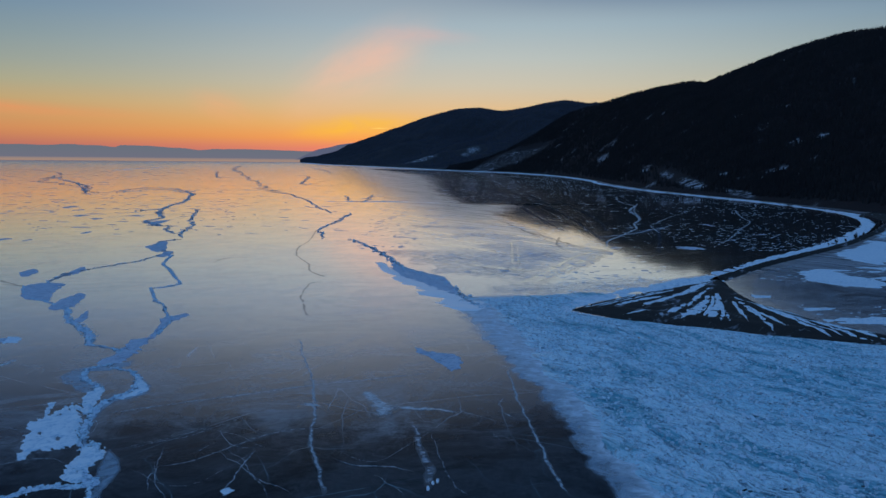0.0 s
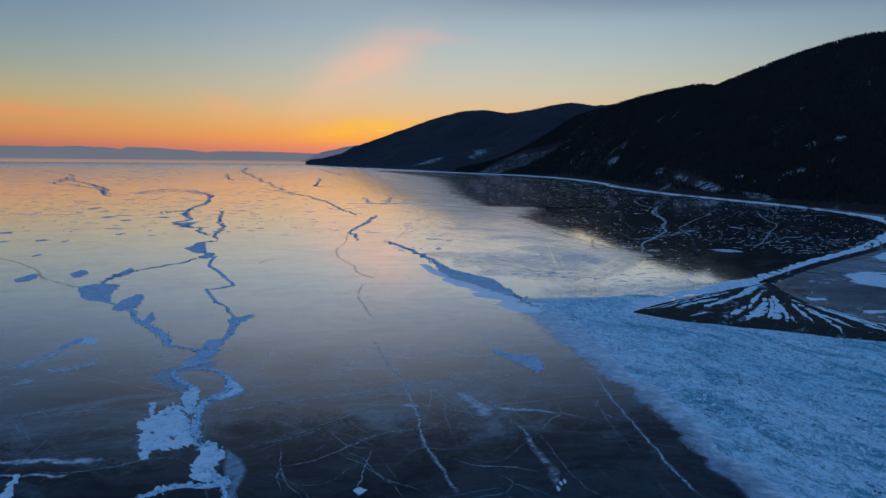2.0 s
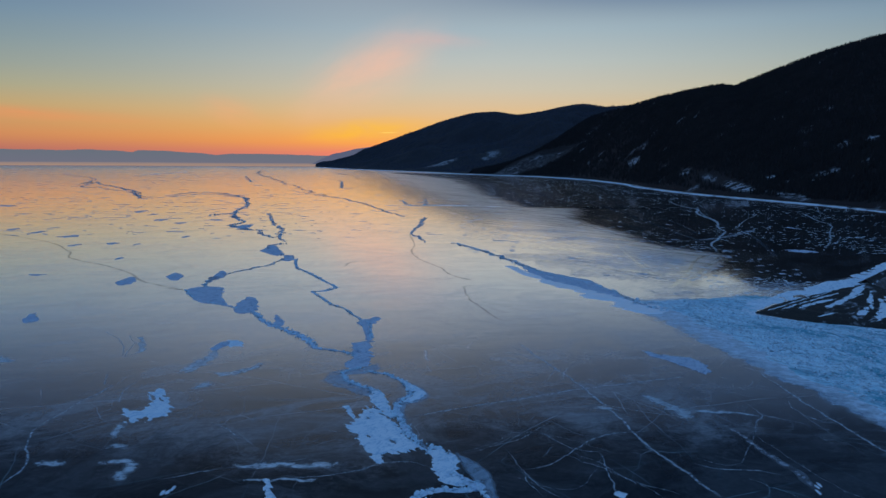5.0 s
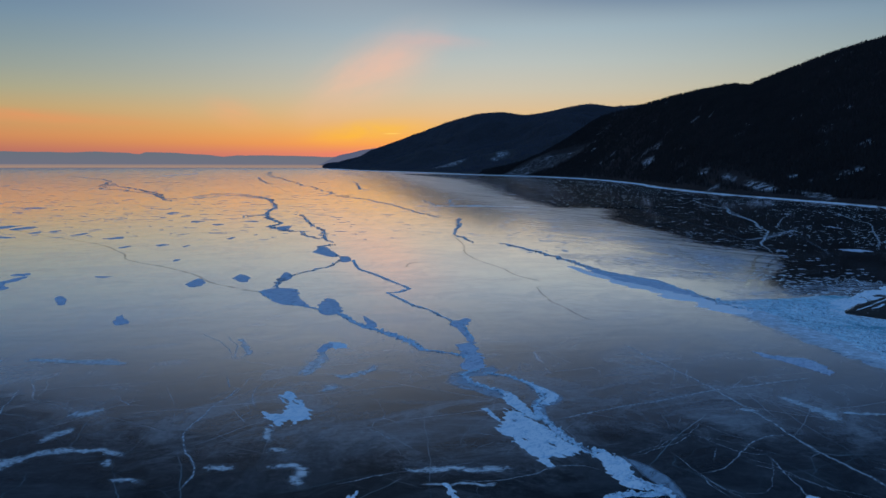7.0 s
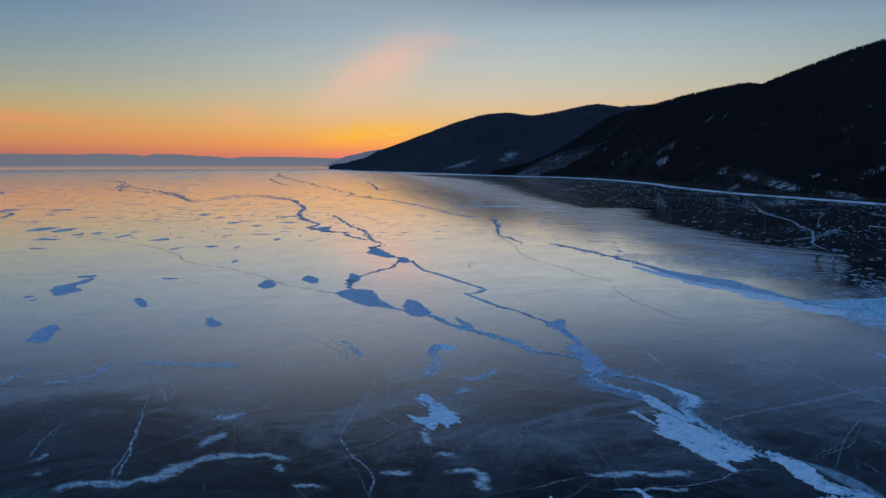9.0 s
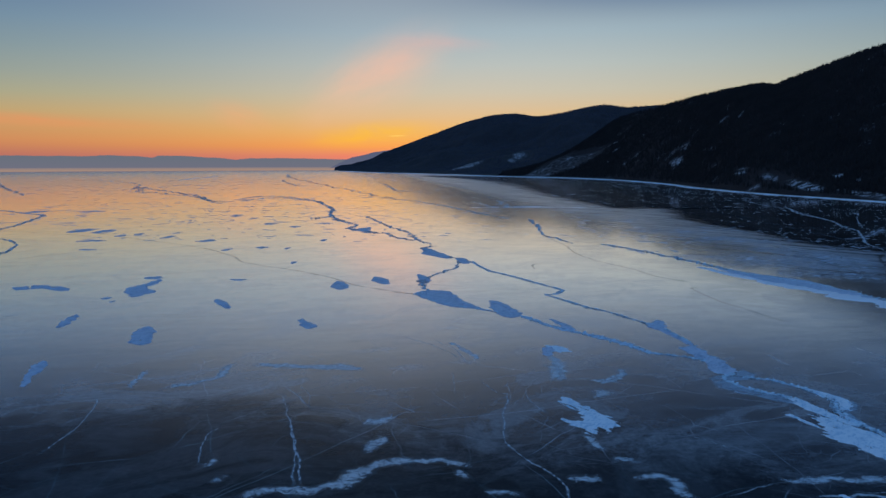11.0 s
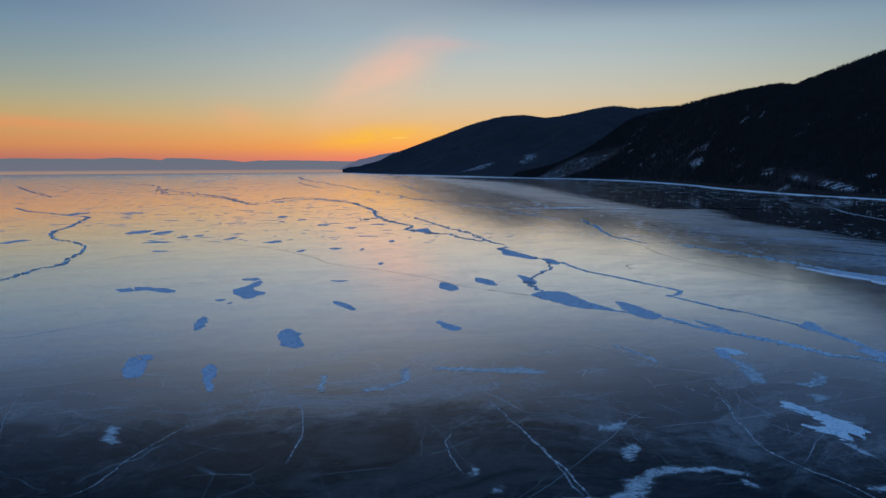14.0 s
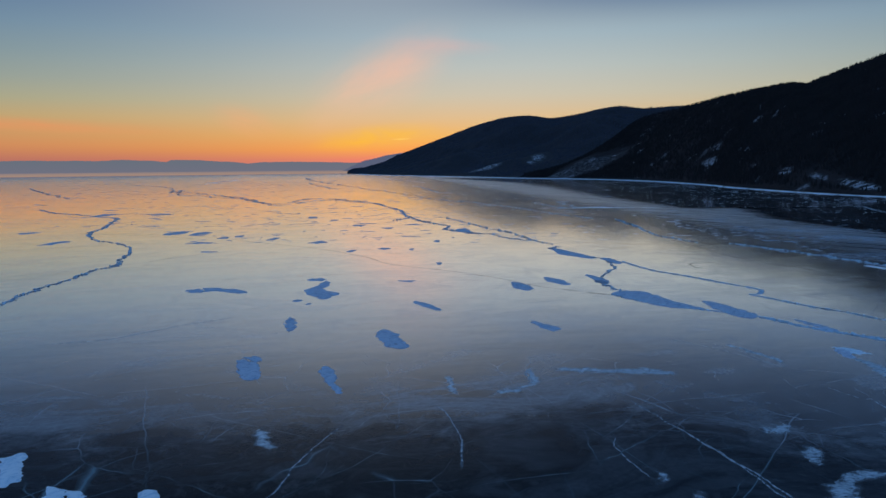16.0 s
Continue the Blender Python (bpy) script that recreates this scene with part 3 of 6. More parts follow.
far_ice_glow = glow_material("far_ice_glow", srgb(168, 138, 120), srgb(138, 126, 128), 0.0, 18.0)
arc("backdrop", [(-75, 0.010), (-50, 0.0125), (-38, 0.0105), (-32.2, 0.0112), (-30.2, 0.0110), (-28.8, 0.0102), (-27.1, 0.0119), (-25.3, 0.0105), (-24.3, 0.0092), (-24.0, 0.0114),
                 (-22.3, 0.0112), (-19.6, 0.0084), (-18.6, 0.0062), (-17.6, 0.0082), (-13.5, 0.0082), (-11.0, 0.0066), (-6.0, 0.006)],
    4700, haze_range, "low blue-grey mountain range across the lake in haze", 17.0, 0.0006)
arc("backdrop", [(-75, -0.0036), (-6.0, -0.0036)], 4690, far_ice_glow, "glowing strip painted as the last far lake ice in haze")


# ---- hills ----
def loft(foot, crest, cols, rows, seed, rough):
    """A hillside between its foot and its crest, and the back of it."""
    f, c = smooth_line(foot, 1e9), smooth_line(crest, 1e9)
    n = np.linspace(0, 1, cols)
    f = np.stack([np.interp(n, np.linspace(0, 1, len(f)), f[:, k]) for k in range(2)], -1)
    c = np.stack([np.interp(n, np.linspace(0, 1, len(c)), c[:, k]) for k in range(3)], -1)
    v = np.concatenate([np.linspace(0, 1, rows), np.linspace(1, 1.9, 12)[1:]])[:, None]
    x, y = f[None, :, 0] * (1 - v) + c[None, :, 0] * v, f[None, :, 1] * (1 - v) + c[None, :, 1] * v
    w = np.minimum(v, 1)
    shape = np.where(v <= 1, 0.75 * w ** 1.05 + 0.25 * w * w * (3 - 2 * w), 1 - (np.maximum(v - 1, 0) / 0.9) ** 1.3 * 0.9)
    gully = fbm(x, y, 1 / 260.0, 5, seed) * rough * np.clip(4 * w * (1.02 - w), 0, 1) * (v < 1)
    z = np.maximum(c[None, :, 2] * shape + gully + 1.5 * (w > 0.01), -0.5 + 2.5 * (w > 0))
    return x, y, z


def snow_cover(ob, x, y, z, spots, streaky):
    cover = np.clip(fbm(x, y, 1 / 30.0, 4, 5, 0.6) * 3 - streaky, 0, 1)
    for sx, sy, rx, ry, much in spots:
        d = np.hypot((x - sx) / rx, (y - sy) / ry) + fbm(x, y, 1 / 40.0, 4, 8) * 0.5
        cover = np.maximum(cover, np.clip((1.15 - d) * 3, 0, 1) * much)
    at = ob.data.attributes.new("snow", "FLOAT", "POINT")
    at.data.foreach_set("value", cover.ravel().astype(np.float32))
    return cover


def conifers(name, x, y, z, high, mat, seed):
    """Many small conifers in one mesh: a lower and an upper whorl each, ragged."""
    r = np.random.default_rng(seed)
    n, k = len(x), 6
    a = np.linspace(0, 2 * np.pi, k, endpoint=False)[None] + r.uniform(0, 6, (n, 1))
    tiers = []
    for base, top, wide in ((0.04, 0.66, 0.19), (0.34, 1.0, 0.14)):
        rad = high[:, None] * wide * r.uniform(0.6, 1.3, (n, k))
        ring = np.stack([x[:, None] + rad * np.cos(a), y[:, None] + rad * np.sin(a), z[:, None] + high[:, None] * (base + r.uniform(-0.05, 0.07, (n, k)))], -1)
        tip = np.stack([x + r.normal(0, 0.15, n), y, z + high * top], -1)[:, None]
        tiers.append(np.concatenate([ring, tip], 1))
    v = np.concatenate(tiers, 1)
    tri = np.array([(t * 7 + i, t * 7 + (i + 1) % k, t * 7 + 6) for t in (0, 1) for i in range(k)])
    f = tri[None] + 14 * np.arange(n)[:, None, None]
    return mesh_of(name, v.reshape(-1, 3), f.reshape(-1, 3), mat)


def hill(label, foot, crest, cols, rows, seed, rough, mat, spots, streaky, trees, tall, open_ground, leaves):
    x, y, z = loft(foot, crest, cols, rows, seed, rough)
    ob = tagged(new("hill", mesh_of("hillside", np.stack([x, y, z], -1).reshape(-1, 3), grid_faces(*x.shape), mat, True)), label, "hill", kind="structure")
    cover = snow_cover(ob, x, y, z, spots, streaky)
    r = np.random.default_rng(seed + 1)
    i, j = r.uniform(0.02, 1.03, trees) * (rows - 1), r.uniform(0, cols - 1.01, trees)
    ii, jj = np.minimum(i.astype(int), x.shape[0] - 2), j.astype(int)
    fi, fj = i - ii, j - jj
    tx, ty, tz, tc = ((g[ii, jj] * (1 - fi) + g[ii + 1, jj] * fi) * (1 - fj) + (g[ii, jj + 1] * (1 - fi) + g[ii + 1, jj + 1] * fi) * fj for g in (x, y, z, cover))
    thick = fbm(tx, ty, 1 / 90.0, 4, seed + 3) * 0.6 + 0.66 + (i / rows - 0.12) * 0.9 - tc * 2.0
    for sx, sy, rx, ry in open_ground:
        thick -= np.clip(1.3 - np.hypot((tx - sx) / rx, (ty - sy) / ry), 0, 1) * 2
    keep = r.uniform(0, 1, trees) < thick
    high = tall * (0.75 + 0.5 * r.uniform(0, 1, trees) ** 1.5)
    forest = part("forest", conifers("forest", tx[keep], ty[keep], tz[keep] - 0.4, high[keep], leaves, seed + 4), ob, "dense dark conifer forest")
    tagged(forest, kind="stuff")


FOOT_NEAR = [(-15, 2120), (40, 2010), (120, 1880), (185, 1700), (222, 1500), (232, 1240), (224, 1115), (232, 900), (256, 765), (276, 668), (290, 586), (302, 500), (330, 380), (360, 200), (400, -150)]
CREST_NEAR = [(-30, 2135, 8), (85, 2110, 36), (185, 2150, 84), (270, 2260, 132), (344, 2347, 176), (386, 1946, 183), (424, 1695, 188), (450, 1620, 190), (480, 1572, 193), (498, 1548, 187), (514, 1525, 196), (552, 1460, 214), (590, 1370, 231), (634, 1260, 242), (655, 1150, 234), (720, 850, 225), (800, 300, 215)]
FOOT_MID = [(-960, 4420), (-800, 3900), (-560, 3250), (-330, 2800), (-150, 2430), (-40, 2190), (60, 2060), (150, 2060), (300, 2250), (500, 2500)]
CREST_MID = [(-950, 4440, 1), (-717, 4375, 58), (-544, 4338, 134), (-376, 4299, 196), (-211, 4260, 258), (-40, 4218, 300), (30, 4170, 298), (107, 4122, 305), (185, 4000, 286), (260, 3880, 280), (380, 3730, 298), (495, 3577, 311), (590, 3500, 292), (700, 3430, 296), (900, 3290, 290)]
hill("dark forested hillside falling to the shore, patched with snow", FOOT_NEAR, CREST_NEAR, 300, 110, 11, 26, hill_near_mat,
     [(105, 2015, 105, 60, 0.12), (60, 2040, 40, 22, 0.28), (264, 850, 7, 42, 0.6), (260, 935, 5, 22, 0.4), (275, 737, 5, 45, 0.45), (384, 1048, 13, 12, 0.34), (379, 943, 9, 9, 0.3), (283, 1475, 12, 16, 0.3), (296, 1440, 10, 18, 0.3), (383, 1472, 14, 22, 0.25), (352, 1399, 10, 14, 0.34), (257, 1030, 7, 22, 0.6), (268, 1405, 8, 30, 0.55), (375, 840, 10, 10, 0.4), (332, 1113, 8, 12, 0.25), (303, 2113, 16, 12, 0.25)], 1.2, 80000, 6.8, [(130, 2040, 150, 85), (262, 880, 10, 80)], needles)
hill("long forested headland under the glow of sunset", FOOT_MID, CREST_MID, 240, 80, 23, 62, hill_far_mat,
     [(48, 2635, 26, 34, 0.75), (20, 2580, 12, 20, 0.6), (-140, 2640, 55, 40, 0.6)], 2.6, 64000, 6.0, [(43, 2628, 50, 110)], hazed_needles)
# blue haze is painted into this glowing headland
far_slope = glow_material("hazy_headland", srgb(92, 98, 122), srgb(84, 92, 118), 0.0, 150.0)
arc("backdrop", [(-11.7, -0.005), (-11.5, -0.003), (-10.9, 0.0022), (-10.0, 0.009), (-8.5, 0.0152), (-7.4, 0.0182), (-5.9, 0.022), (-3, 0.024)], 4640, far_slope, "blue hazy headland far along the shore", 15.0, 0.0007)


# ---- gravel spit, bar and lagoon ----
SPIT = [(28.5, 177.4), (37.2, 187.8), (54.0, 203.4), (70.7, 217.5), (81.0, 226.0), (80.5, 220), (79, 212), (77.8, 203), (77.4, 190), (83.5, 168), (91.5, 155.5), (100, 145.5), (150, 112), (148, 100), (97.5, 140.5), (86, 146.8), (70, 152.7), (55.2, 160.3), (38.5, 167.5)]


def spit_lift(x, y, d):
    return np.clip(d * 0.22, -0.3, 1.1) + np.sin(d * 1.1 + fbm(x, y, 0.05, 2, 3) * 3) * 0.12 * (d > 0.5) + fbm(x, y, 0.5, 4, 2) * 0.16 * (d > 0)


tagged(new("gravel_spit", height_patch("gravel_spit", SPIT, 0.8, spit_lift, gravel)),
       "dark gravel spit with low beach ridges and snow", "gravel spit", kind="structure")
BAR = [(79, 224), (105.3, 255.5), (131.7, 284), (170.5, 326.5), (226, 399), (264, 455), (290, 520)]


def strip(name, line, wide, step, lift, mat):
    """A low bank along a line, in rows across it."""
    p = smooth_line([(*q, w) for q, w in zip(line, wide)], step)
    nrm = normals(p)
    s = np.linspace(-1, 1, 11)
    x = p[:, None, 0] + nrm[:, None, 0] * s * p[:, 2, None]
    y = p[:, None, 1] + nrm[:, None, 1] * s * p[:, 2, None]
    z = lift(x, y, 1 - np.abs(s)[None] + 0 * x)
    return mesh_of(name, np.stack([x, y, z], -1).reshape(-1, 3), grid_faces(*x.shape), mat, True)


tagged(new("gravel_bar", strip("gravel_bar", BAR, [2.2, 1.6, 1.6, 1.8, 2.4, 5, 12], 1.2, lambda x, y, e: e * 1.5 - 0.2 + fbm(x, y, 0.5, 4, 6) * 0.25, gravel)),
       "narrow dark gravel bar joining spit and shore", "gravel bar", kind="structure")
BANK = [(24, 172), (33, 187.5), (52, 205), (69, 220), (80, 229), (102, 257), (128, 287), (166, 330), (219, 403), (250, 458), (270, 520)]
tagged(new("snow_bank", strip("snow_bank", BANK, [2.2, 3.2, 4.6, 5.4, 5.4, 4.2, 3.8, 3.8, 4.2, 4.2, 3.0], 0.9, lambda x, y, e: np.minimum(e * 2.0, 0.7) - 0.48 + fbm(x, y, 0.28, 6, 9, 0.70) * 1.15, snow)),
       "ragged white snow bank along the gravel bar", "snow bank")
RIM = [(270, 500), (272, 586), (262, 668), (242, 762), (218, 890), (208, 1110), (219, 1235), (206, 1510), (168, 1710), (105, 1885), (30, 2000), (-60, 2150), (-165, 2420), (-345, 2790), (-575, 3240), (-815, 3890)]
tagged(new("snow_bank", strip("snow_bank", RIM, [2, 1.5, 1.6, 2, 2.6, 3.6, 6, 8, 16, 18, 20, 22, 24, 26, 30, 30], 5, lambda x, y, e: np.minimum(e * 2.2, 1.2) - 0.55 + fbm(x, y, 0.10, 6, 19, 0.7) * 1.3, snow)),
       "white snow rim along the foot of the hills", "snow bank")
LAGOON = [(88, 224), (79, 203), (79, 189), (85, 169), (93, 157), (102, 147), (152, 114), (260, 120), (300, 380), (285, 500), (262, 452), (226, 394), (172, 322), (133, 280), (107, 252)]
tagged(new("lagoon_snow", height_patch("lagoon_snow", LAGOON, 1.6, lambda x, y, d: 0.02 + np.clip(fbm(x * 0.35 + y * 0.1, y, 0.07, 6, 14, 0.7) * 0.9 - 0.17, -0.2, 0.2) * (d > 0) - 0.3 * (d <= 0), snow)),
       "thin windblown snow over the lagoon's ice", "snow", kind="structure")

veil = height_patch("thin_snow", LAGOON, 3.0, lambda x, y, d: 0.006 - 1.0 * (d <= 0), thin_snow)
veil.attributes.new("edge", "FLOAT", "POINT").data.foreach_set("value", np.full(len(veil.vertices), 0.45, np.float32))
tagged(new("thin_snow", veil), "streaks of thin snow on the lagoon's ice", "snow", kind="structure")

# ---- brash ice ----
BRASH = [(3, 191), (9, 182), (11, 164), (13.2, 148), (15.2, 131.6), (18.5, 115.6), (20.5, 98.7), (21.7, 86.1), (22.5, 78), (24, 64), (30, 50), (150, 60), (150, 106), (98, 141.5), (86.5, 147.2), (70.5, 153), (55.5, 160.6), (39, 167.8), (29, 177), (33, 187), (45, 199), (38, 201), (24, 199), (10, 193)]


def brash_lift(x, y, d):
    edge = np.clip(d / 6.0 + fbm(x, y, 0.12, 4, 44) * 0.5, -0.3, 1)
    u, v = x * 0.62 - y * 0.78, x * 0.78 + y * 0.62
    return edge * 0.30 + (fbm(u * 0.3, v, 0.5, 5, 41, 0.66) * 0.5 + fbm(u * 0.5, v, 1.5, 2, 42) * 0.12) * np.clip(edge, 0, 1) - 0.03


brash = tagged(new("brash_ice", height_patch("brash_ice", BRASH, 0.42, brash_lift, rubble, False)), "field of crushed blue ice frozen together beside the spit", "brash ice", kind="structure")
bx, by = rng.uniform(2, 110, 38000), rng.uniform(60, 200, 38000)
bd = inside(bx, by, BRASH)
keep = (bd > 1.5) & (by < 190)
bx, by = bx[keep], by[keep]
tagged(part("ice_rubble", slabs("ice_rubble", np.stack([bx, by, brash_lift(bx, by, bd[keep]) + 0.03, rng.uniform(0.1, 0.6, len(bx)) ** 1.8 + 0.05], -1), chip_ice, 0.4, 1.0, 5), brash, "loose chips and plates of blue ice"), kind="stuff")
chunk_meshes = [slabs("ice_chunk", np.array([(0, 0, 0, 1.0)]), block_ice, 0.6, 1.0, 700 + k) for k in range(8)]
r = np.random.default_rng(70)
for k in range(240):
    x, y = r.uniform(22, 62), r.uniform(70, 112)
    d = float(inside(np.array([x]), np.array([y]), BRASH)[0])
    if d > 2:
        chunk = part("ice_chunk", chunk_meshes[k % 8], brash)
        chunk.location = (x, y, float(brash_lift(np.array([x]), np.array([y]), np.array([d]))[0]) + 0.04)
        chunk.rotation_euler = (r.normal(0, 0.2), r.normal(0, 0.2), r.uniform(0, 6.28))
        chunk.scale = [r.uniform(0.22, 0.6)] * 3
APRON = [(0, 194), (2, 178), (5, 162), (8.5, 147), (11.5, 131), (15.5, 115), (18, 100), (19, 87), (20.5, 74), (32, 60), (30, 178), (20, 195)]
ap = height_patch("snow_apron", APRON, 0.45, lambda x, y, d: 0.03 + fbm(x, y, 0.5, 4, 51) * 0.02 - 0.3 * (d < -2.5), soft_snow)
co = np.empty(len(ap.vertices) * 3, np.float32)
ap.vertices.foreach_get("co", co)
co = co.reshape(-1, 3)
soft = np.clip(0.5 + inside(co[:, 0], co[:, 1], APRON) / 3.5 + fbm(co[:, 0], co[:, 1], 0.18, 6, 53, 0.7) * 1.3, 0, 1)
ap.attributes.new("edge", "FLOAT", "POINT").data.foreach_set("value", soft.astype(np.float32))
tagged(new("snow_apron", ap), "soft snow edge where crushed ice meets clear ice", "snow", kind="structure")


# ---- pressure ridges, drifts, cracks, patches ----
RIDGES = []


def drift(points, label, height=0.5, spit=False):
    """A soft ragged bank of snow along a line of (x, y, width)."""
    far = max(1.0, np.hypot(points[0][0] + 60, points[0][1]) / 160)
    p = smooth_line(points, 0.45 * far)
    s0 = len(RIDGES) * 37
    RIDGES.append("snow_drift")
    run = np.cumsum(np.r_[0, np.hypot(*np.diff(p[:, :2], axis=0).T)])
    nrm = normals(p)
    kink = fbm(run, run * 0 + s0, 0.12 / far, 4, 3, 0.62) * 0.25 * np.clip(p[:, 2], 1, 6)
    p[:, :2] += nrm * kink[:, None]
    s = np.linspace(-1, 1, 15)[None]
    w = p[:, 2, None] * 0.625 * (1 + 0.4 * fbm(run, run * 0 + s0 + 9, 0.25 / far, 4, 5, 0.6))[:, None]
    x, y = p[:, None, 0] + nrm[:, None, 0] * s * w, p[:, None, 1] + nrm[:, None, 1] * s * w
    lumps = fbm(x, y, 0.42, 6, 6, 0.72) * 1.5 if spit else fbm(x * 0.6, y, 0.22 / far ** 0.5, 6, 6, 0.66) * 1.5
    grain = fbm(run[:, None] * 0.5 + 0 * s, s * w + s0, 0.9 / far ** 0.7, 3, 7, 0.6)
    ends = np.clip(np.minimum(run, run[-1] - run) / 3, 0, 1)[:, None]
    rise = 0.9 * (1 - np.abs(s) ** 1.7) + lumps + grain * 0.25 - 0.42 - (1 - ends) * 0.9
    z = np.where(rise > 0, height * rise, rise * 0.3)
    base = np.maximum(spit_lift(x, y, inside(x, y, SPIT)), 0) if spit else 0 * z
    z += base
    z[:, 0], z[:, -1] = base[:, 0] - 0.3, base[:, -1] - 0.3
    tagged(new("snow_drift", mesh_of("snow_drift", np.stack([x, y, z], -1).reshape(-1, 3), grid_faces(*x.shape), snow if spit else drift_snow, True)),
           label, "snow drift", "ridges and cracks on the lake")


def ribbon(name, points, jitter, lift, mat, step):
    p = smooth_line(points, step)
    run = np.cumsum(np.r_[0, np.hypot(*np.diff(p[:, :2], axis=0).T)])
    nrm = normals(p)
    p[:, :2] += nrm * (fbm(run, run * 0 + points[0][0], 0.22, 5, 12, 0.68) * jitter)[:, None]
    s = np.linspace(-1, 1, 7)[None]
    w = p[:, 2, None] * 0.5 * (1 + 0.6 * fbm(run, run * 0 + points[0][1], 0.5, 3, 13)[:, None])
    x, y = p[:, None, 0] + nrm[:, None, 0] * s * w, p[:, None, 1] + nrm[:, None, 1] * s * w
    me = mesh_of(name, np.stack([x, y, 0 * x + lift], -1).reshape(-1, 3), grid_faces(*x.shape), mat, True)
    ends = np.clip(np.minimum(run, run[-1] - run) / 2.5, 0, 1)[:, None]
    me.attributes.new("edge", "FLOAT", "POINT").data.foreach_set("value", ((1 - np.abs(s) ** 2) * ends).ravel().astype(np.float32))
    return me


def crack(name, points, wide, mat):
    RIDGES.append(name)
    me = ribbon(name, [(*q, wide * 1.15) for q in points], 0.7, 0.004 + 0.0004 * (len(RIDGES) % 40), mat, 0.4)
    tagged(new(name, me), "thin refrozen white crack in dark ice" if mat is frost else "thin dark crack across bright ice", "ice crack", "ridges and cracks on the lake")


def track(name, points, wide):
    RIDGES.append(name)
    me = ribbon(name, [(*q, wide) for q in points], 0.5, 0.005 + 0.0004 * (len(RIDGES) % 40), swept, 0.8)
    tagged(new(name, me), "pale swept track curving over frosted ice", "ice track", "ridges and cracks on the lake")


def band(name, points, mat=veil_frost):
    RIDGES.append(name)
    me = ribbon(name, [(a, b, w * (2.7 if name == "frost_band" else 1.5)) for a, b, w in points], 1.6 if mat is veil_frost else 0.9, 0.010 + 0.0007 * (len(RIDGES) % 40), mat, 0.5)
    tagged(new(name, me), "pale refrozen fracture across dark shore ice" if name == "ice_fracture" else "streak of thin blown snow on clear ice" if name == "thin_snow" else "cloudy band of white frost over clear ice", "ice crack" if name == "ice_fracture" else "frost", "ridges and cracks on the lake")


def snow_patch(x, y, long, short, turn):
    """A ragged thin drift of snow lying on the ice, combed by the wind."""
    g = np.linspace(-1.7, 1.7, 46)
    u, v = np.meshgrid(g, g)
    c, s = math.cos(radians(turn)), math.sin(radians(turn))
    X, Y = x + u * long * c - v * short * s, y + u * long * s + v * short * c
    size = max(0.6, min(long, short))
    rise = 0.85 - np.hypot(u, v) + fbm(X, Y, 0.7 / size, 3, 21) * 0.75 + fbm(X * 0.25, Y, 1.6 / size ** 0.6, 4, 23, 0.6) * 0.55 + fbm(X, Y, 0.8, 3, 24, 0.6) * min(0.55, 0.16 * size) - 0.9 * np.clip(fbm(X * 0.6, Y, 0.55, 4, 27, 0.6) - 0.22, 0, 1) * (size > 1.5)
    Z = np.where(rise > 0, np.minimum(rise * 0.22, 0.10 + 0.01 * size), rise * 0.4) + fbm(X, Y, 0.9, 3, 22) * 0.02 - 0.005
    f = grid_faces(46, 46)
    left = {(int(k) // 45, int(k) % 45) for k in np.flatnonzero((Z.ravel()[f] > 0).any(1))}
    whole = set()
    while left:
        piece, todo = set(), [left.pop()]
        while todo:
            i, j = todo.pop()
            piece.add((i, j))
            for q in ((i - 1, j), (i + 1, j), (i, j - 1), (i, j + 1)):
                if q in left:
                    left.remove(q)
                    todo.append(q)
        whole = max(whole, piece, key=len)
    f = f[sorted(i * 45 + j for i, j in whole)]
    if not len(f):
        return
    used, f = np.unique(f, return_inverse=True)
    verts = np.stack([X, Y, np.maximum(Z, -0.1)], -1).reshape(-1, 3)[used]
    tagged(new("snow_patch", mesh_of("snow_patch", verts, f.reshape(-1, 4), darker_snow if y > 150 else snow, True)),
           "small windblown snow patch on bare ice" if long < 6 else "broad ragged snow patch on bare ice", "snow patch", "snow patches on the ice")


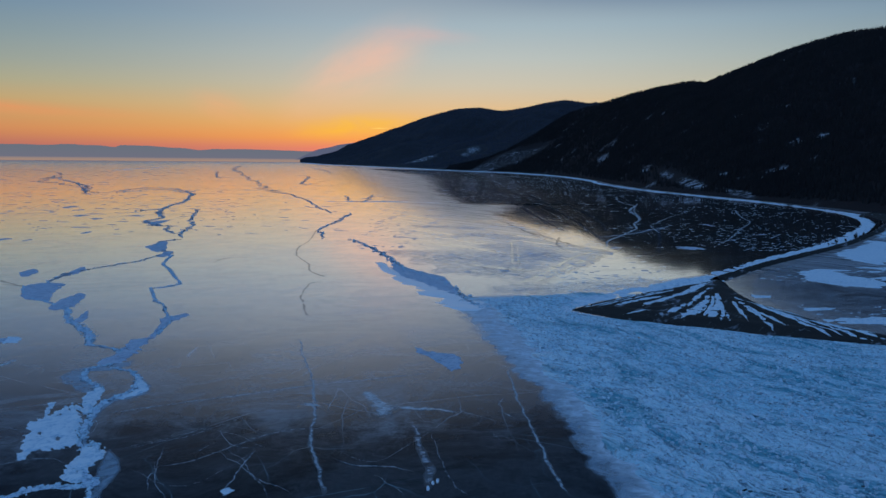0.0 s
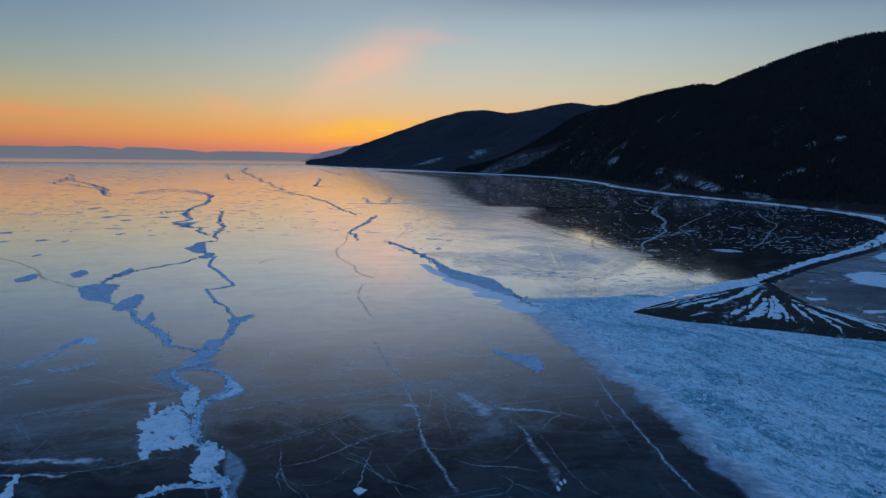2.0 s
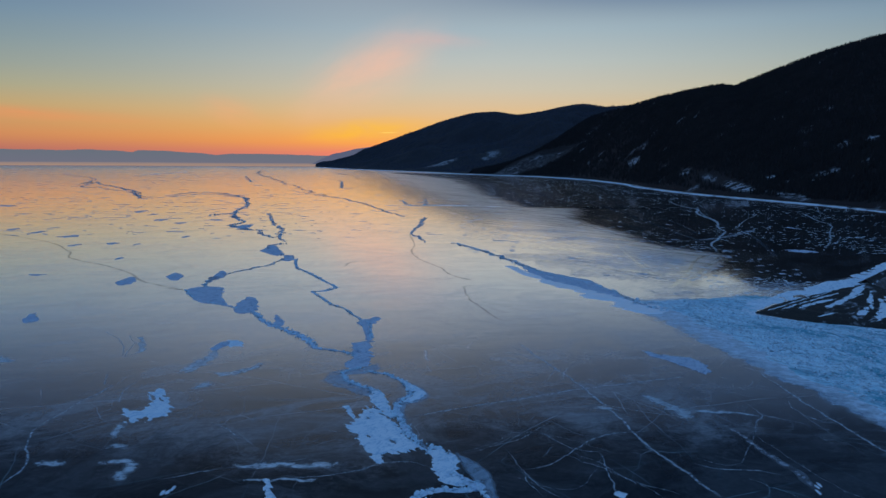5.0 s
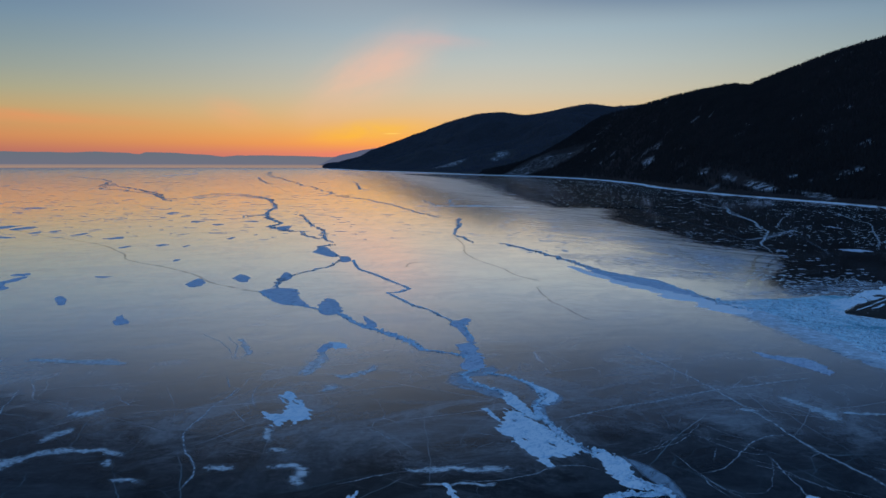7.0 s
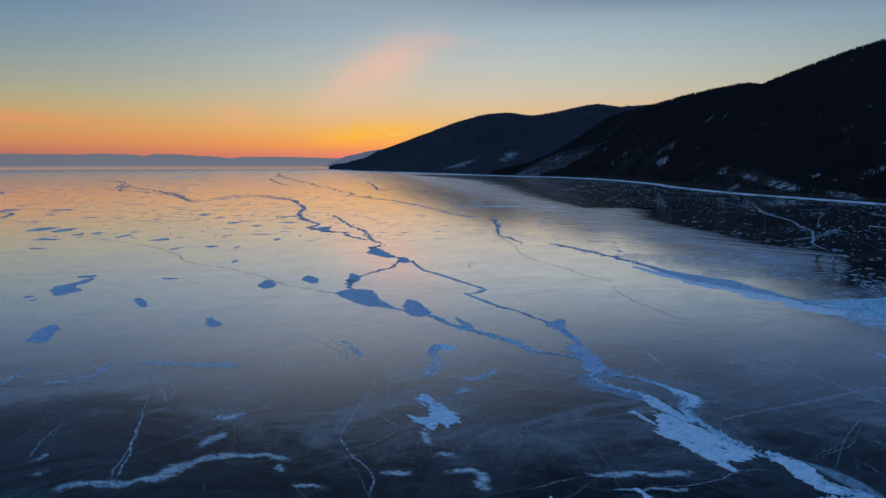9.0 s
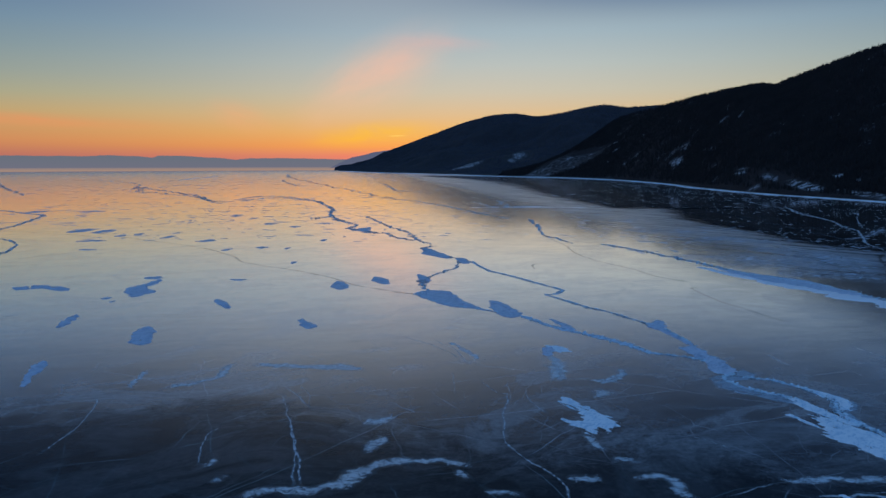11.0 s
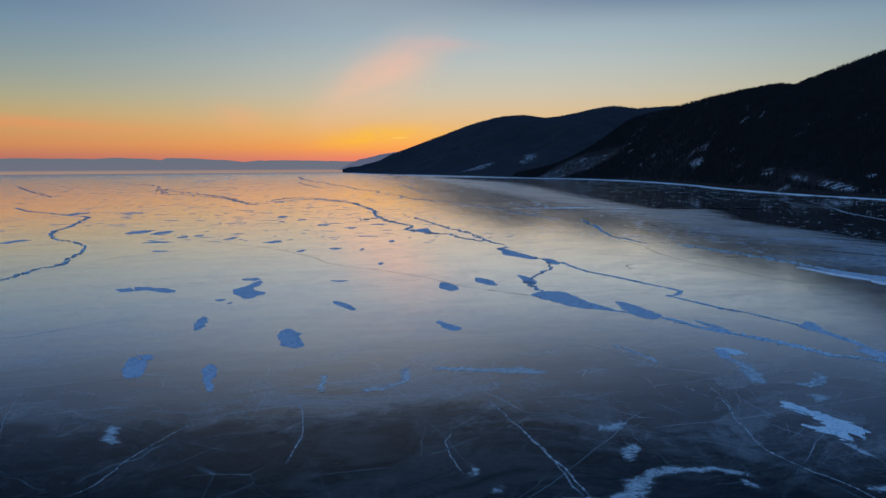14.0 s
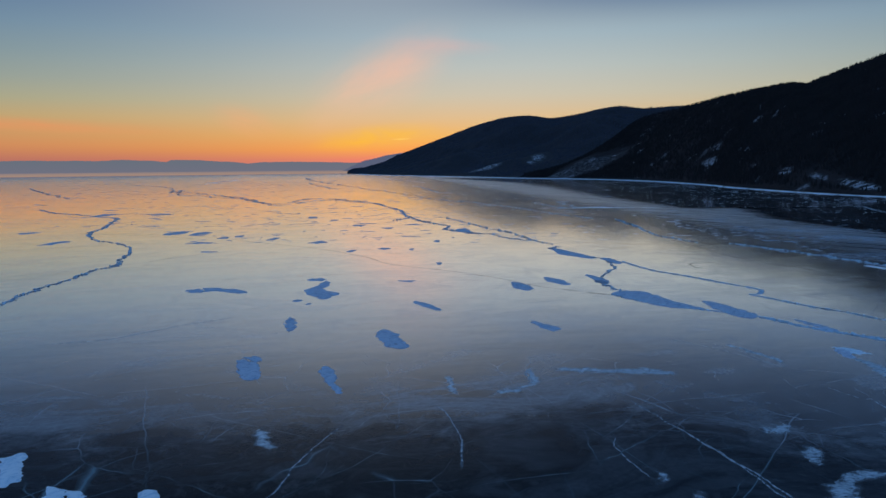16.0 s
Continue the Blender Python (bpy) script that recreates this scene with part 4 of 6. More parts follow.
def seam(name, points, label, height=0.35, blocks=0):
    """A narrow jagged line of broken ice and snow along (x, y, width)."""
    far = max(1.0, np.hypot(points[0][0] + 60, points[0][1]) / 150)
    RIDGES.append(name)
    s0 = len(RIDGES) * 37
    p = smooth_line(points, 0.3 * far)
    p[:, 2] = np.maximum(p[:, 2] * (0.5 if far > 2.2 else 0.8), 0.2)
    run = np.cumsum(np.r_[0, np.hypot(*np.diff(p[:, :2], axis=0).T)])
    nrm = normals(p)
    wide = p[:, 2] * (0.35 + 1.5 * np.clip(fbm(run, run * 0 + s0, 0.3 / far, 4, 5, 0.65) + 0.38, 0, 1))
    sway = 0.22 * p[:, 2] + 0.25 * far
    if far > 1.25:
        # seen flat, a far seam is torn into steps, gaps and small fields of snow
        burst = np.clip(fbm(run, run * 0 + s0 + 5, 0.16 / far ** 0.7, 4, 8, 0.7), -0.5, 1)
        wide = p[:, 2] * np.clip(0.55 + 3.2 * np.maximum(burst - 0.04, 0) * 1.6 + 0.5 * np.minimum(burst, 0), 0.22, 3.4)
        sway = sway + 0.75 * far
    p[:, :2] += nrm * (fbm(run, run * 0 + s0, 0.45 / far, 4, 3, 0.6) * sway)[:, None]
    s = np.linspace(-1, 1, 15)[None]
    w = 0.5 * wide[:, None]
    x, y = p[:, None, 0] + nrm[:, None, 0] * s * w, p[:, None, 1] + nrm[:, None, 1] * s * w
    lumps = fbm(x * 0.8, y * 0.8, 0.75 / far ** 0.8, 5, 6, 0.66)
    rise = 0.75 - np.abs(s) ** 2.2 + lumps * 1.3
    ends = np.clip(np.minimum(run, run[-1] - run) / (2 * far), 0, 1)[:, None]
    z = np.where(rise > 0, height * (np.minimum(rise, 0.5) * 0.4 + np.maximum(lumps, 0) * 0.45), rise * 0.3) * ends - 0.12 * (1 - ends)
    z[:, 0] = z[:, -1] = -0.25
    ob = tagged(new(name, mesh_of(name, np.stack([x, y, z], -1).reshape(-1, 3), grid_faces(*x.shape), ridge_snow if far < 1.25 else shaded_ridge_ice, far > 1.25)), label, "pressure ridge", "ridges and cracks on the lake")
    r = np.random.default_rng(s0)
    m = int(min(1400, run[-1] / far * (10 if blocks else 5)))
    k = r.integers(0, len(p), m)
    off = r.normal(0, 0.36, m) * p[k, 2]
    spots = np.stack([p[k, 0] + nrm[k, 0] * off, p[k, 1] + nrm[k, 1] * off, r.uniform(0.0, 0.10, m) * far, (r.uniform(0.1, 0.6, m) ** 2.2 + 0.05) * min(far, 2.0) ** 0.7], -1)
    tagged(part("ice_rubble", slabs("ice_rubble", spots, chip_ice, 0.5, 1.0, s0 + 6), ob, "small broken chips of ice"), kind="stuff")
    for q in range(blocks):
        k = r.integers(0, len(p))
        off = r.normal(0, 0.3) * p[k, 2]
        spot = np.array([(p[k, 0] + nrm[k, 0] * off, p[k, 1] + nrm[k, 1] * off, 0.10, r.uniform(0.2, 0.42))])
        part("ice_block", slabs("ice_block", spot, block_ice, 0.6, 1.0, s0 + q + 2), ob)
    return ob


def sheet_mesh(name, outline, mat, torn, lift):
    """A flat layer inside a rounded outline with a torn edge; also gives how far in each corner lies."""
    edge = smooth_line(list(outline) + [outline[0]], 0.6)[:-1, :2]
    size = math.sqrt(np.ptp(edge[:, 0]) * np.ptp(edge[:, 1]))
    far = max(0.6, np.hypot(edge[0, 0] + 70, edge[0, 1]) / 150)

    def shape(x, y, d):
        u, v = x * 0.8 - y * 0.6, x * 0.6 + y * 0.8
        d = d + torn * (fbm(u * 0.35, v * 1.3, 0.9 / far, 4, 61, 0.66) * min(1.3, size * 0.12) + fbm(x, y, 1.6 / far, 3, 62, 0.6) * 0.16)
        return lift(x, y, d)

    return height_patch(name, edge, max(0.13, min(0.24 * far, size / 20)), shape, mat)


def snow_sheet(outline, look_of=""):
    """A thin wind-packed plate of snow, torn at its edge, with a few bare holes."""
    def lift(x, y, d):
        u, v = x * 0.8 + y * 0.6, y * 0.8 - x * 0.6
        holes = np.clip(fbm(u * 1.5, v * 0.4, 0.8, 4, 64, 0.62) - 0.34, 0, 1) * 2.2
        return np.clip(d * 0.4, -0.2, 0.19) + fbm(x, y, 0.5, 4, 63, 0.6) * 0.03 * (d > 0.2) - holes
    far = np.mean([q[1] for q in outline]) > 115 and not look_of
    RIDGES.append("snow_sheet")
    tagged(new("snow_patch", sheet_mesh("snow_patch", outline, darker_snow if far else snow, 3.0 if look_of else 1.0, lift)),
           "flat patch of packed snow on bright ice" if far else "torn sheet of packed snow on dark ice", "snow patch", "snow patches on the ice")


def cloudy_sheet(outline):
    """Milky refrozen ice in the surface, soft at its rim."""
    RIDGES.append("cloudy_ice")
    high = 0.006 + 0.0006 * (len(RIDGES) % 9)
    me = sheet_mesh("cloudy_ice", outline, halo_frost, 0.4, lambda x, y, d: high - 0.3 * (d < -0.3))
    co = np.empty(len(me.vertices) * 3, np.float32)
    me.vertices.foreach_get("co", co)
    co = co.reshape(-1, 3)
    deep = np.clip(0.25 + inside(co[:, 0], co[:, 1], outline) / 1.5, 0, 1)
    me.attributes.new("edge", "FLOAT", "POINT").data.foreach_set("value", deep.astype(np.float32))
    tagged(new("cloudy_ice", me), "milky refrozen ice beside the ridge", "frost", "ridges and cracks on the lake")


seam("pressure_ridge", [(-57.0, 123.5, 1.0), (-53.8, 122.1, 0.8), (-50.8, 118.7, 0.9), (-48.6, 113.7, 1.1), (-48.7, 110.3, 1.0), (-49.9, 107.6, 1.2), (-49.9, 103.8, 1.3), (-48.6, 99.3, 1.3), (-47.3, 95.1, 1.1), (-45.7, 91.3, 1.1), (-44.1, 88.6, 1.0)], "broken snow-filled pressure ridge on dark lake ice", 0.3, 24)
seam("pressure_ridge", [(-57.9, 125.2, 1.3), (-60.2, 123.3, 0.7), (-60.5, 121.3, 0.7), (-59.0, 117.9, 0.9), (-56.6, 115.3, 1.1), (-54.1, 113.1, 1.8), (-52.9, 108.7, 1.9), (-51.5, 104.5, 1.8), (-49.5, 100.8, 1.4)], "broken snow-filled pressure ridge on dark lake ice", 0.3, 24)
seam("pressure_ridge", [(-44.8, 91.5, 1.0), (-42.9, 88.9, 1.3), (-42.0, 85.5, 1.6), (-41.2, 81.9, 2.0), (-38.4, 79.3, 1.6), (-40.1, 78.7, 1.4), (-42.2, 78.6, 1.3), (-43.9, 77.9, 1.3), (-45.0, 76.9, 1.1), (-46.0, 75.7, 0.9), (-46.9, 74.1, 0.9)], "broken snow-filled pressure ridge on dark lake ice", 0.3, 36)
seam("pressure_ridge", [(-38.8, 79.9, 0.5), (-37.8, 77.7, 0.4), (-36.6, 74.6, 0.4)], "broken snow-filled pressure ridge on dark lake ice", 0.25, 8)
seam("pressure_ridge", [(-58.6, 130.3, 1.2), (-61.4, 134.8, 0.9), (-65.2, 137.0, 0.6), (-68.5, 138.5, 0.9), (-71.3, 144.1, 2.2), (-75.5, 150.1, 2.5), (-79.8, 154.5, 1.9), (-84.5, 160.3, 1.5), (-89.5, 169.7, 1.5), (-93.7, 173.4, 1.0), (-99.8, 178.6, 0.7), (-105.6, 181.9, 0.7), (-111.1, 188.5, 0.6), (-116.7, 198.3, 0.6)], "broken snow-filled pressure ridge on dark lake ice", 0.35, 24)
seam("pressure_ridge", [(-114.1, 202.1, 0.9), (-115.6, 213.6, 1.6), (-116.4, 223.1, 1.7), (-114.0, 231.4, 0.7), (-110.7, 240.3, 0.8), (-107.1, 249.9, 0.8), (-106.1, 264.6, 1.6), (-104.8, 271.1, 1.4), (-110.7, 277.4, 1.3), (-117.3, 287.5, 1.1), (-122.2, 304.7, 1.8), (-120.0, 311.2, 1.2), (-117.6, 313.5, 0.7)], "broken snow-filled pressure ridge on dark lake ice", 0.35, 0)
seam("pressure_ridge", [(-120.4, 323.1, 0.7), (-127.0, 336.9, 1.0), (-131.6, 357.8, 1.1), (-135.8, 378.5, 1.4), (-145.8, 400.9, 1.2), (-153.9, 426.5, 1.0), (-165.7, 464.8, 1.0), (-174.8, 494.4, 1.1)], "broken snow-filled pressure ridge on dark lake ice", 0.35, 0)
seam("pressure_ridge", [(-127.0, 336.9, 0.7), (-134.4, 343.7, 1.2), (-139.5, 351.2, 1.6), (-146.3, 373.9, 2.2), (-151.8, 373.1, 4.9), (-168.1, 397.7, 4.6), (-169.5, 412.3, 1.9), (-169.5, 424.2, 2.5), (-185.9, 456.8, 5.0), (-197.7, 496.0, 2.9), (-206.7, 536.9, 1.9), (-210.5, 563.9, 3.3), (-228.6, 624.7, 4.5), (-254.4, 699.3, 5.5), (-271.5, 718.4, 2.6), (-300.0, 762.4, 2.1), (-316.0, 758.2, 1.6), (-324.1, 729.9, 1.5), (-324.2, 693.9, 3.4)], "broken snow-filled pressure ridge on dark lake ice", 0.4, 0)
seam("pressure_ridge", [(-207.2, 467.9, 0.6), (-201.0, 479.2, 1.4), (-199.1, 507.3, 1.4)], "broken snow-filled pressure ridge on dark lake ice", 0.3, 0)
seam("pressure_ridge", [(-59.1, 146.2, 0.9), (-59.9, 152.0, 0.6), (-60.7, 157.2, 0.7), (-62.2, 161.6, 2.5), (-64.2, 165.0, 0.5), (-67.2, 171.0, 0.5), (-70.5, 177.5, 0.4), (-73.7, 181.6, 0.5), (-77.4, 189.0, 0.6), (-80.4, 195.3, 0.6), (-82.1, 198.6, 0.8), (-79.4, 199.7, 1.3), (-77.0, 205.3, 0.9), (-79.2, 210.8, 0.6), (-83.5, 218.7, 0.9), (-87.2, 226.1, 1.1), (-92.1, 235.2, 0.9), (-95.9, 241.3, 1.0), (-98.8, 250.4, 0.8), (-102.0, 264.9, 0.8)], "broken snow-filled pressure ridge on dark lake ice", 0.35, 16)
seam("pressure_ridge", [(-57.9, 325.8, 1.7), (-66.0, 355.0, 1.4), (-68.4, 371.9, 0.8), (-67.2, 384.5, 0.8), (-67.1, 419.6, 1.5), (-67.5, 471.0, 1.4)], "thin seam of broken ice across the frozen lake", 0.4, 0)
seam("pressure_ridge", [(-81.4, 473.6, 1.8), (-93.4, 508.4, 1.5), (-108.6, 555.2, 1.3), (-128.5, 619.5, 1.8), (-149.5, 670.3, 1.5), (-163.8, 709.4, 1.6), (-187.8, 739.0, 1.1)], "thin seam of broken ice across the frozen lake", 0.4, 0)
seam("pressure_ridge", [(-46.6, 322.6, 1.7), (-39.0, 306.4, 1.6), (-31.1, 288.2, 1.5), (-25.0, 272.0, 1.4), (-20.1, 251.9, 2.3), (-15.2, 237.0, 2.4), (-9.2, 226.1, 2.4), (-4.6, 219.1, 2.4), (-1.1, 209.6, 2.4), (2.1, 196.7, 2.4), (4.2, 187.5, 2.4), (6.9, 178.4, 2.4)], "heaped ice and snow ridge running to the spit", 0.45, 30)
seam("pressure_ridge", [(-269.5, 183.2, 1.8), (-273.0, 197.8, 1.5), (-274.8, 210.8, 1.7), (-276.2, 228.1, 1.1), (-278.5, 245.6, 2.1), (-276.0, 254.0, 2.6), (-285.0, 276.1, 0.9), (-298.3, 311.0, 0.7), (-318.3, 335.0, 0.8), (-335.0, 348.6, 0.5), (-356.4, 385.6, 1.9), (-365.6, 414.7, 2.0), (-386.2, 467.8, 2.0), (-400.7, 500.0, 2.1), (-424.8, 519.1, 2.2), (-457.1, 546.8, 2.8), (-479.4, 562.3, 2.9), (-523.3, 611.7, 2.1)], "thin seam of broken ice across the frozen lake", 0.4, 0)
snow_sheet([(-54.8, 98.9), (-54.7, 103.5), (-54.7, 105.8), (-52.9, 104.4), (-51.4, 101.4), (-50.6, 101.4), (-49.0, 97.1), (-47.1, 93.1), (-46.0, 91.1), (-46.1, 89.2), (-47.0, 90.3), (-47.0, 88.6), (-48.2, 89.1), (-48.3, 88.2), (-49.6, 88.1), (-49.5, 85.6), (-50.0, 85.0), (-51.5, 88.2), (-52.7, 90.9), (-54.3, 94.5), (-55.3, 96.1), (-55.7, 98.2)])
snow_sheet([(-57.7, 105.3), (-57.0, 105.6), (-55.3, 101.1), (-55.4, 99.8)])
snow_sheet([(-44.6, 89.7), (-42.6, 89.8), (-41.4, 88.6), (-40.9, 86.7), (-40.9, 83.8), (-39.9, 80.8), (-40.6, 79.7), (-42.3, 80.3), (-43.2, 82.7), (-43.8, 86.0)])
snow_sheet([(-62.5, 142.3), (-58.9, 144.3), (-58.1, 136.2), (-56.8, 130.4), (-57.5, 126.0), (-59.6, 124.5), (-61.1, 126.5), (-60.2, 132.1), (-61.3, 137.2)])
snow_sheet([(-51.6, 119.9), (-49.6, 117.8), (-46.7, 113.5), (-45.9, 110.5), (-47.2, 108.5), (-49.1, 107.9), (-48.2, 111.2), (-48.9, 113.7)])
snow_sheet([(-54.8, 112.2), (-53.4, 112.8), (-52.1, 110.1), (-51.3, 106.0), (-49.8, 101.4), (-51.0, 101.4), (-52.5, 104.4), (-53.7, 106.8)])
snow_sheet([(-62.4, 80.3), (-61.7, 80.3), (-60.6, 77.1), (-59.3, 74.8), (-60.6, 74.7), (-61.3, 77.1)])
snow_sheet([(-64.2, 162.6), (-60.5, 166.4), (-59.6, 162.9), (-61.1, 157.2), (-58.9, 147.1), (-59.9, 144.3), (-61.9, 154.5)])
snow_sheet([(-116.9, 198.3), (-115.0, 202.9), (-108.2, 202.4), (-103.3, 187.4), (-99.5, 179.4), (-103.8, 180.6), (-108.3, 183.3)])
snow_sheet([(-96.7, 176.0), (-97.3, 188.6), (-94.5, 187.2), (-90.4, 175.0), (-90.2, 171.0), (-93.3, 168.9)])
snow_sheet([(-84.2, 168.8), (-79.4, 158.3), (-81.5, 157.7)])
snow_sheet([(-117.5, 223.1), (-118.8, 233.5), (-115.2, 227.8), (-113.9, 217.9)])
snow_sheet([(-121.9, 287.2), (-121.5, 306.8), (-111.0, 280.8), (-112.1, 273.9)])
snow_sheet([(-108.2, 272.5), (-105.2, 274.4), (-102.7, 261.8), (-105.4, 260.1)])
snow_sheet([(-88.0, 109.6), (-87.5, 111.8), (-86.2, 110.5), (-84.6, 107.1), (-82.5, 104.2), (-81.6, 101.1), (-81.8, 99.5), (-82.9, 98.8), (-83.1, 97.7), (-84.2, 99.4), (-84.9, 97.2), (-85.9, 97.5), (-86.7, 99.3), (-88.3, 100.6), (-88.8, 102.4), (-87.0, 101.5), (-85.8, 102.1), (-85.9, 104.5)])
snow_sheet([(-6.5, 140.2), (-2.6, 137.1), (1.1, 134.9), (2.1, 131.3), (2.2, 127.0), (0.2, 124.3), (-1.5, 129.6), (-5.3, 135.4)])
snow_sheet([(-132.1, 223.3), (-131.3, 227.9), (-127.1, 222.5), (-125.8, 215.0), (-128.3, 214.8)])
snow_sheet([(-141.8, 209.9), (-141.8, 218.2), (-138.7, 216.3), (-136.3, 207.3), (-138.8, 205.2)])
snow_sheet([(-198.9, 206.0), (-196.6, 210.8), (-196.6, 219.9), (-194.2, 218.9), (-193.9, 211.7), (-193.8, 206.9), (-188.3, 199.7), (-189.0, 195.4), (-190.9, 192.1), (-195.9, 197.9)])
snow_sheet([(-193.0, 164.0), (-193.2, 168.8), (-190.7, 165.2), (-189.2, 158.4), (-189.2, 154.2), (-190.9, 157.3)])
snow_sheet([(-192.0, 129.6), (-192.3, 134.1), (-189.4, 133.8), (-186.9, 126.2), (-185.8, 121.4), (-187.4, 120.7), (-189.8, 123.8)])
snow_sheet([(-176.9, 126.1), (-176.6, 128.9), (-174.4, 124.8), (-172.8, 120.1), (-170.9, 114.4), (-171.5, 114.1), (-173.7, 118.0), (-175.4, 121.0)])
snow_sheet([(-170.1, 149.5), (-169.4, 153.9), (-167.3, 152.5), (-166.1, 147.7), (-163.9, 143.2), (-165.6, 140.6), (-168.1, 143.1)])
snow_sheet([(-167.8, 188.3), (-165.3, 187.6), (-159.5, 178.2), (-161.5, 177.5), (-165.4, 183.8)])
snow_sheet([(-140.2, 166.9), (-138.5, 164.6), (-134.5, 158.6), (-135.9, 155.9), (-138.5, 159.6)])
snow_sheet([(-231.2, 204.1), (-224.8, 208.8), (-213.9, 203.2), (-215.6, 200.5), (-223.1, 204.1), (-227.5, 201.4)])
snow_sheet([(-205.8, 88.5), (-205.1, 89.5), (-203.8, 90.1), (-201.8, 86.5), (-199.8, 82.8), (-200.1, 81.7), (-200.8, 81.1)])
snow_sheet([(-195.9, 81.3), (-193.9, 80.8), (-191.8, 80.3), (-190.1, 78.8), (-189.5, 77.2), (-193.5, 77.1)])
snow_sheet([(-185.3, 79.3), (-185.5, 80.8), (-184.0, 80.9), (-182.9, 79.1), (-182.5, 77.5), (-184.6, 77.4)])
snow_sheet([(113.8, 243.8), (124.0, 249.6), (125.4, 237.8), (130.0, 225.4), (124.9, 216.2), (113.5, 218.1), (108.7, 228.7)], "white")
snow_sheet([(147.6, 289.4), (166.4, 312.9), (195.5, 341.2), (154.4, 268.4), (147.4, 270.7)], "white")
snow_sheet([(-22.8, 260.1), (-16.5, 243.1), (-7.6, 230.7), (-2.9, 223.4), (-0.2, 210.6), (1.9, 195.9), (-0.2, 195.7), (-4.9, 202.1), (-9.3, 212.8), (-15.0, 222.4), (-19.0, 233.1)])
snow_sheet([(-88.0, 141.4), (-85.7, 142.3), (-86.8, 135.9), (-88.2, 136.6)])
snow_sheet([(-168.0, 142.0), (-170.4, 148.7), (-171.1, 155.0), (-169.1, 155.7), (-166.3, 147.9), (-166.0, 142.6)])
cloudy_sheet([(-41.0, 88.8), (-38.7, 86.2), (-37.2, 83.3), (-36.7, 80.3), (-36.5, 77.5), (-35.2, 74.4), (-36.9, 74.3), (-38.6, 80.2), (-40.0, 84.8)])
cloudy_sheet([(-62.9, 117.6), (-63.0, 121.8), (-61.3, 124.0), (-57.9, 125.2), (-55.5, 128.3), (-54.6, 124.7), (-56.7, 121.9), (-60.0, 121.0), (-57.7, 116.1), (-54.4, 112.8), (-53.9, 109.7), (-56.5, 110.9), (-58.9, 113.6), (-60.5, 114.4)])
cloudy_sheet([(-51.6, 120.9), (-46.4, 113.8), (-45.4, 110.5), (-46.8, 107.8), (-48.6, 106.6), (-48.5, 101.5), (-46.5, 94.5), (-44.0, 89.5), (-44.9, 89.5), (-48.3, 97.1), (-50.2, 103.8), (-50.2, 109.1), (-48.5, 112.0)])
seam("pressure_ridge", [(-258.4, 710.0, 4.4), (-289.4, 765.4, 2.8), (-321.2, 800.0, 2.8), (-340.6, 794.7, 3.3), (-339.9, 752.2, 3.9), (-339.9, 726.1, 3.3)], "far seam of broken ice on the bright lake", 0.63, 0)
seam("pressure_ridge", [(-599.6, 1038.6, 3.3), (-576.1, 1047.6, 3.3), (-489.4, 929.9, 3.3), (-426.0, 834.4, 5.5), (-365.5, 719.7, 4.4), (-329.1, 681.7, 3.3)], "far seam of broken ice on the bright lake", 0.63, 0)
seam("pressure_ridge", [(-1021.7, 1625.3, 2.8), (-985.6, 1650.0, 2.8), (-889.6, 1560.9, 3.3), (-738.0, 1350.9, 5.0), (-636.4, 1148.8, 3.3), (-585.9, 1016.4, 2.8)], "far seam of broken ice on the bright lake", 0.7, 0)
seam("pressure_ridge", [(-537.4, 1634.2, 5.0), (-446.5, 1352.1, 3.9), (-373.5, 1156.4, 5.0)], "far seam of broken ice on the bright lake", 0.56, 0)
seam("pressure_ridge", [(-764.5, 2556.0, 5.0), (-589.0, 1921.0, 6.1), (-401.4, 1373.1, 4.4), (-297.1, 1068.4, 4.4), (-209.8, 800.5, 5.0), (-192.0, 750.7, 3.3), (-189.8, 820.8, 2.8)], "far seam of broken ice on the bright lake", 0.7, 0)
seam("pressure_ridge", [(-272.8, 1344.3, 5.5), (-228.1, 1093.0, 5.0), (-204.3, 958.5, 3.9), (-174.8, 927.6, 3.3)], "far seam of broken ice on the bright lake", 0.63, 0)
seam("pressure_ridge", [(-498.4, 2467.8, 5.0), (-333.3, 1826.6, 5.5), (-260.7, 1540.3, 4.4)], "far seam of broken ice on the bright lake", 0.63, 0)
seam("pressure_ridge", [(-103.7, 680.7, 2.2), (-87.1, 603.5, 2.2), (-75.7, 597.9, 2.2), (-77.2, 648.0, 2.8), (-80.5, 696.3, 2.2)], "far seam of broken ice on the bright lake", 0.42, 0)
seam("pressure_ridge", [(-996.1, 1347.4, 5.0), (-801.4, 1070.2, 5.0), (-724.1, 969.3, 5.0), (-625.0, 833.4, 5.0)], "far seam of broken ice on the bright lake", 0.7, 0)
seam("pressure_ridge", [(-583.5, 702.0, 2.8), (-556.7, 688.4, 2.8)], "far seam of broken ice on the bright lake", 0.49, 0)
seam("pressure_ridge", [(-401.3, 800.3, 3.9), (-360.9, 707.4, 4.4), (-334.6, 662.7, 3.3), (-326.6, 661.7, 3.3)], "far seam of broken ice on the bright lake", 0.56, 0)
seam("pressure_ridge", [(-630.9, 1164.3, 5.0), (-537.9, 936.5, 4.4), (-504.8, 912.3, 3.3), (-442.0, 835.7, 3.3), (-401.3, 800.3, 3.9)], "far seam of broken ice on the bright lake", 0.56, 0)
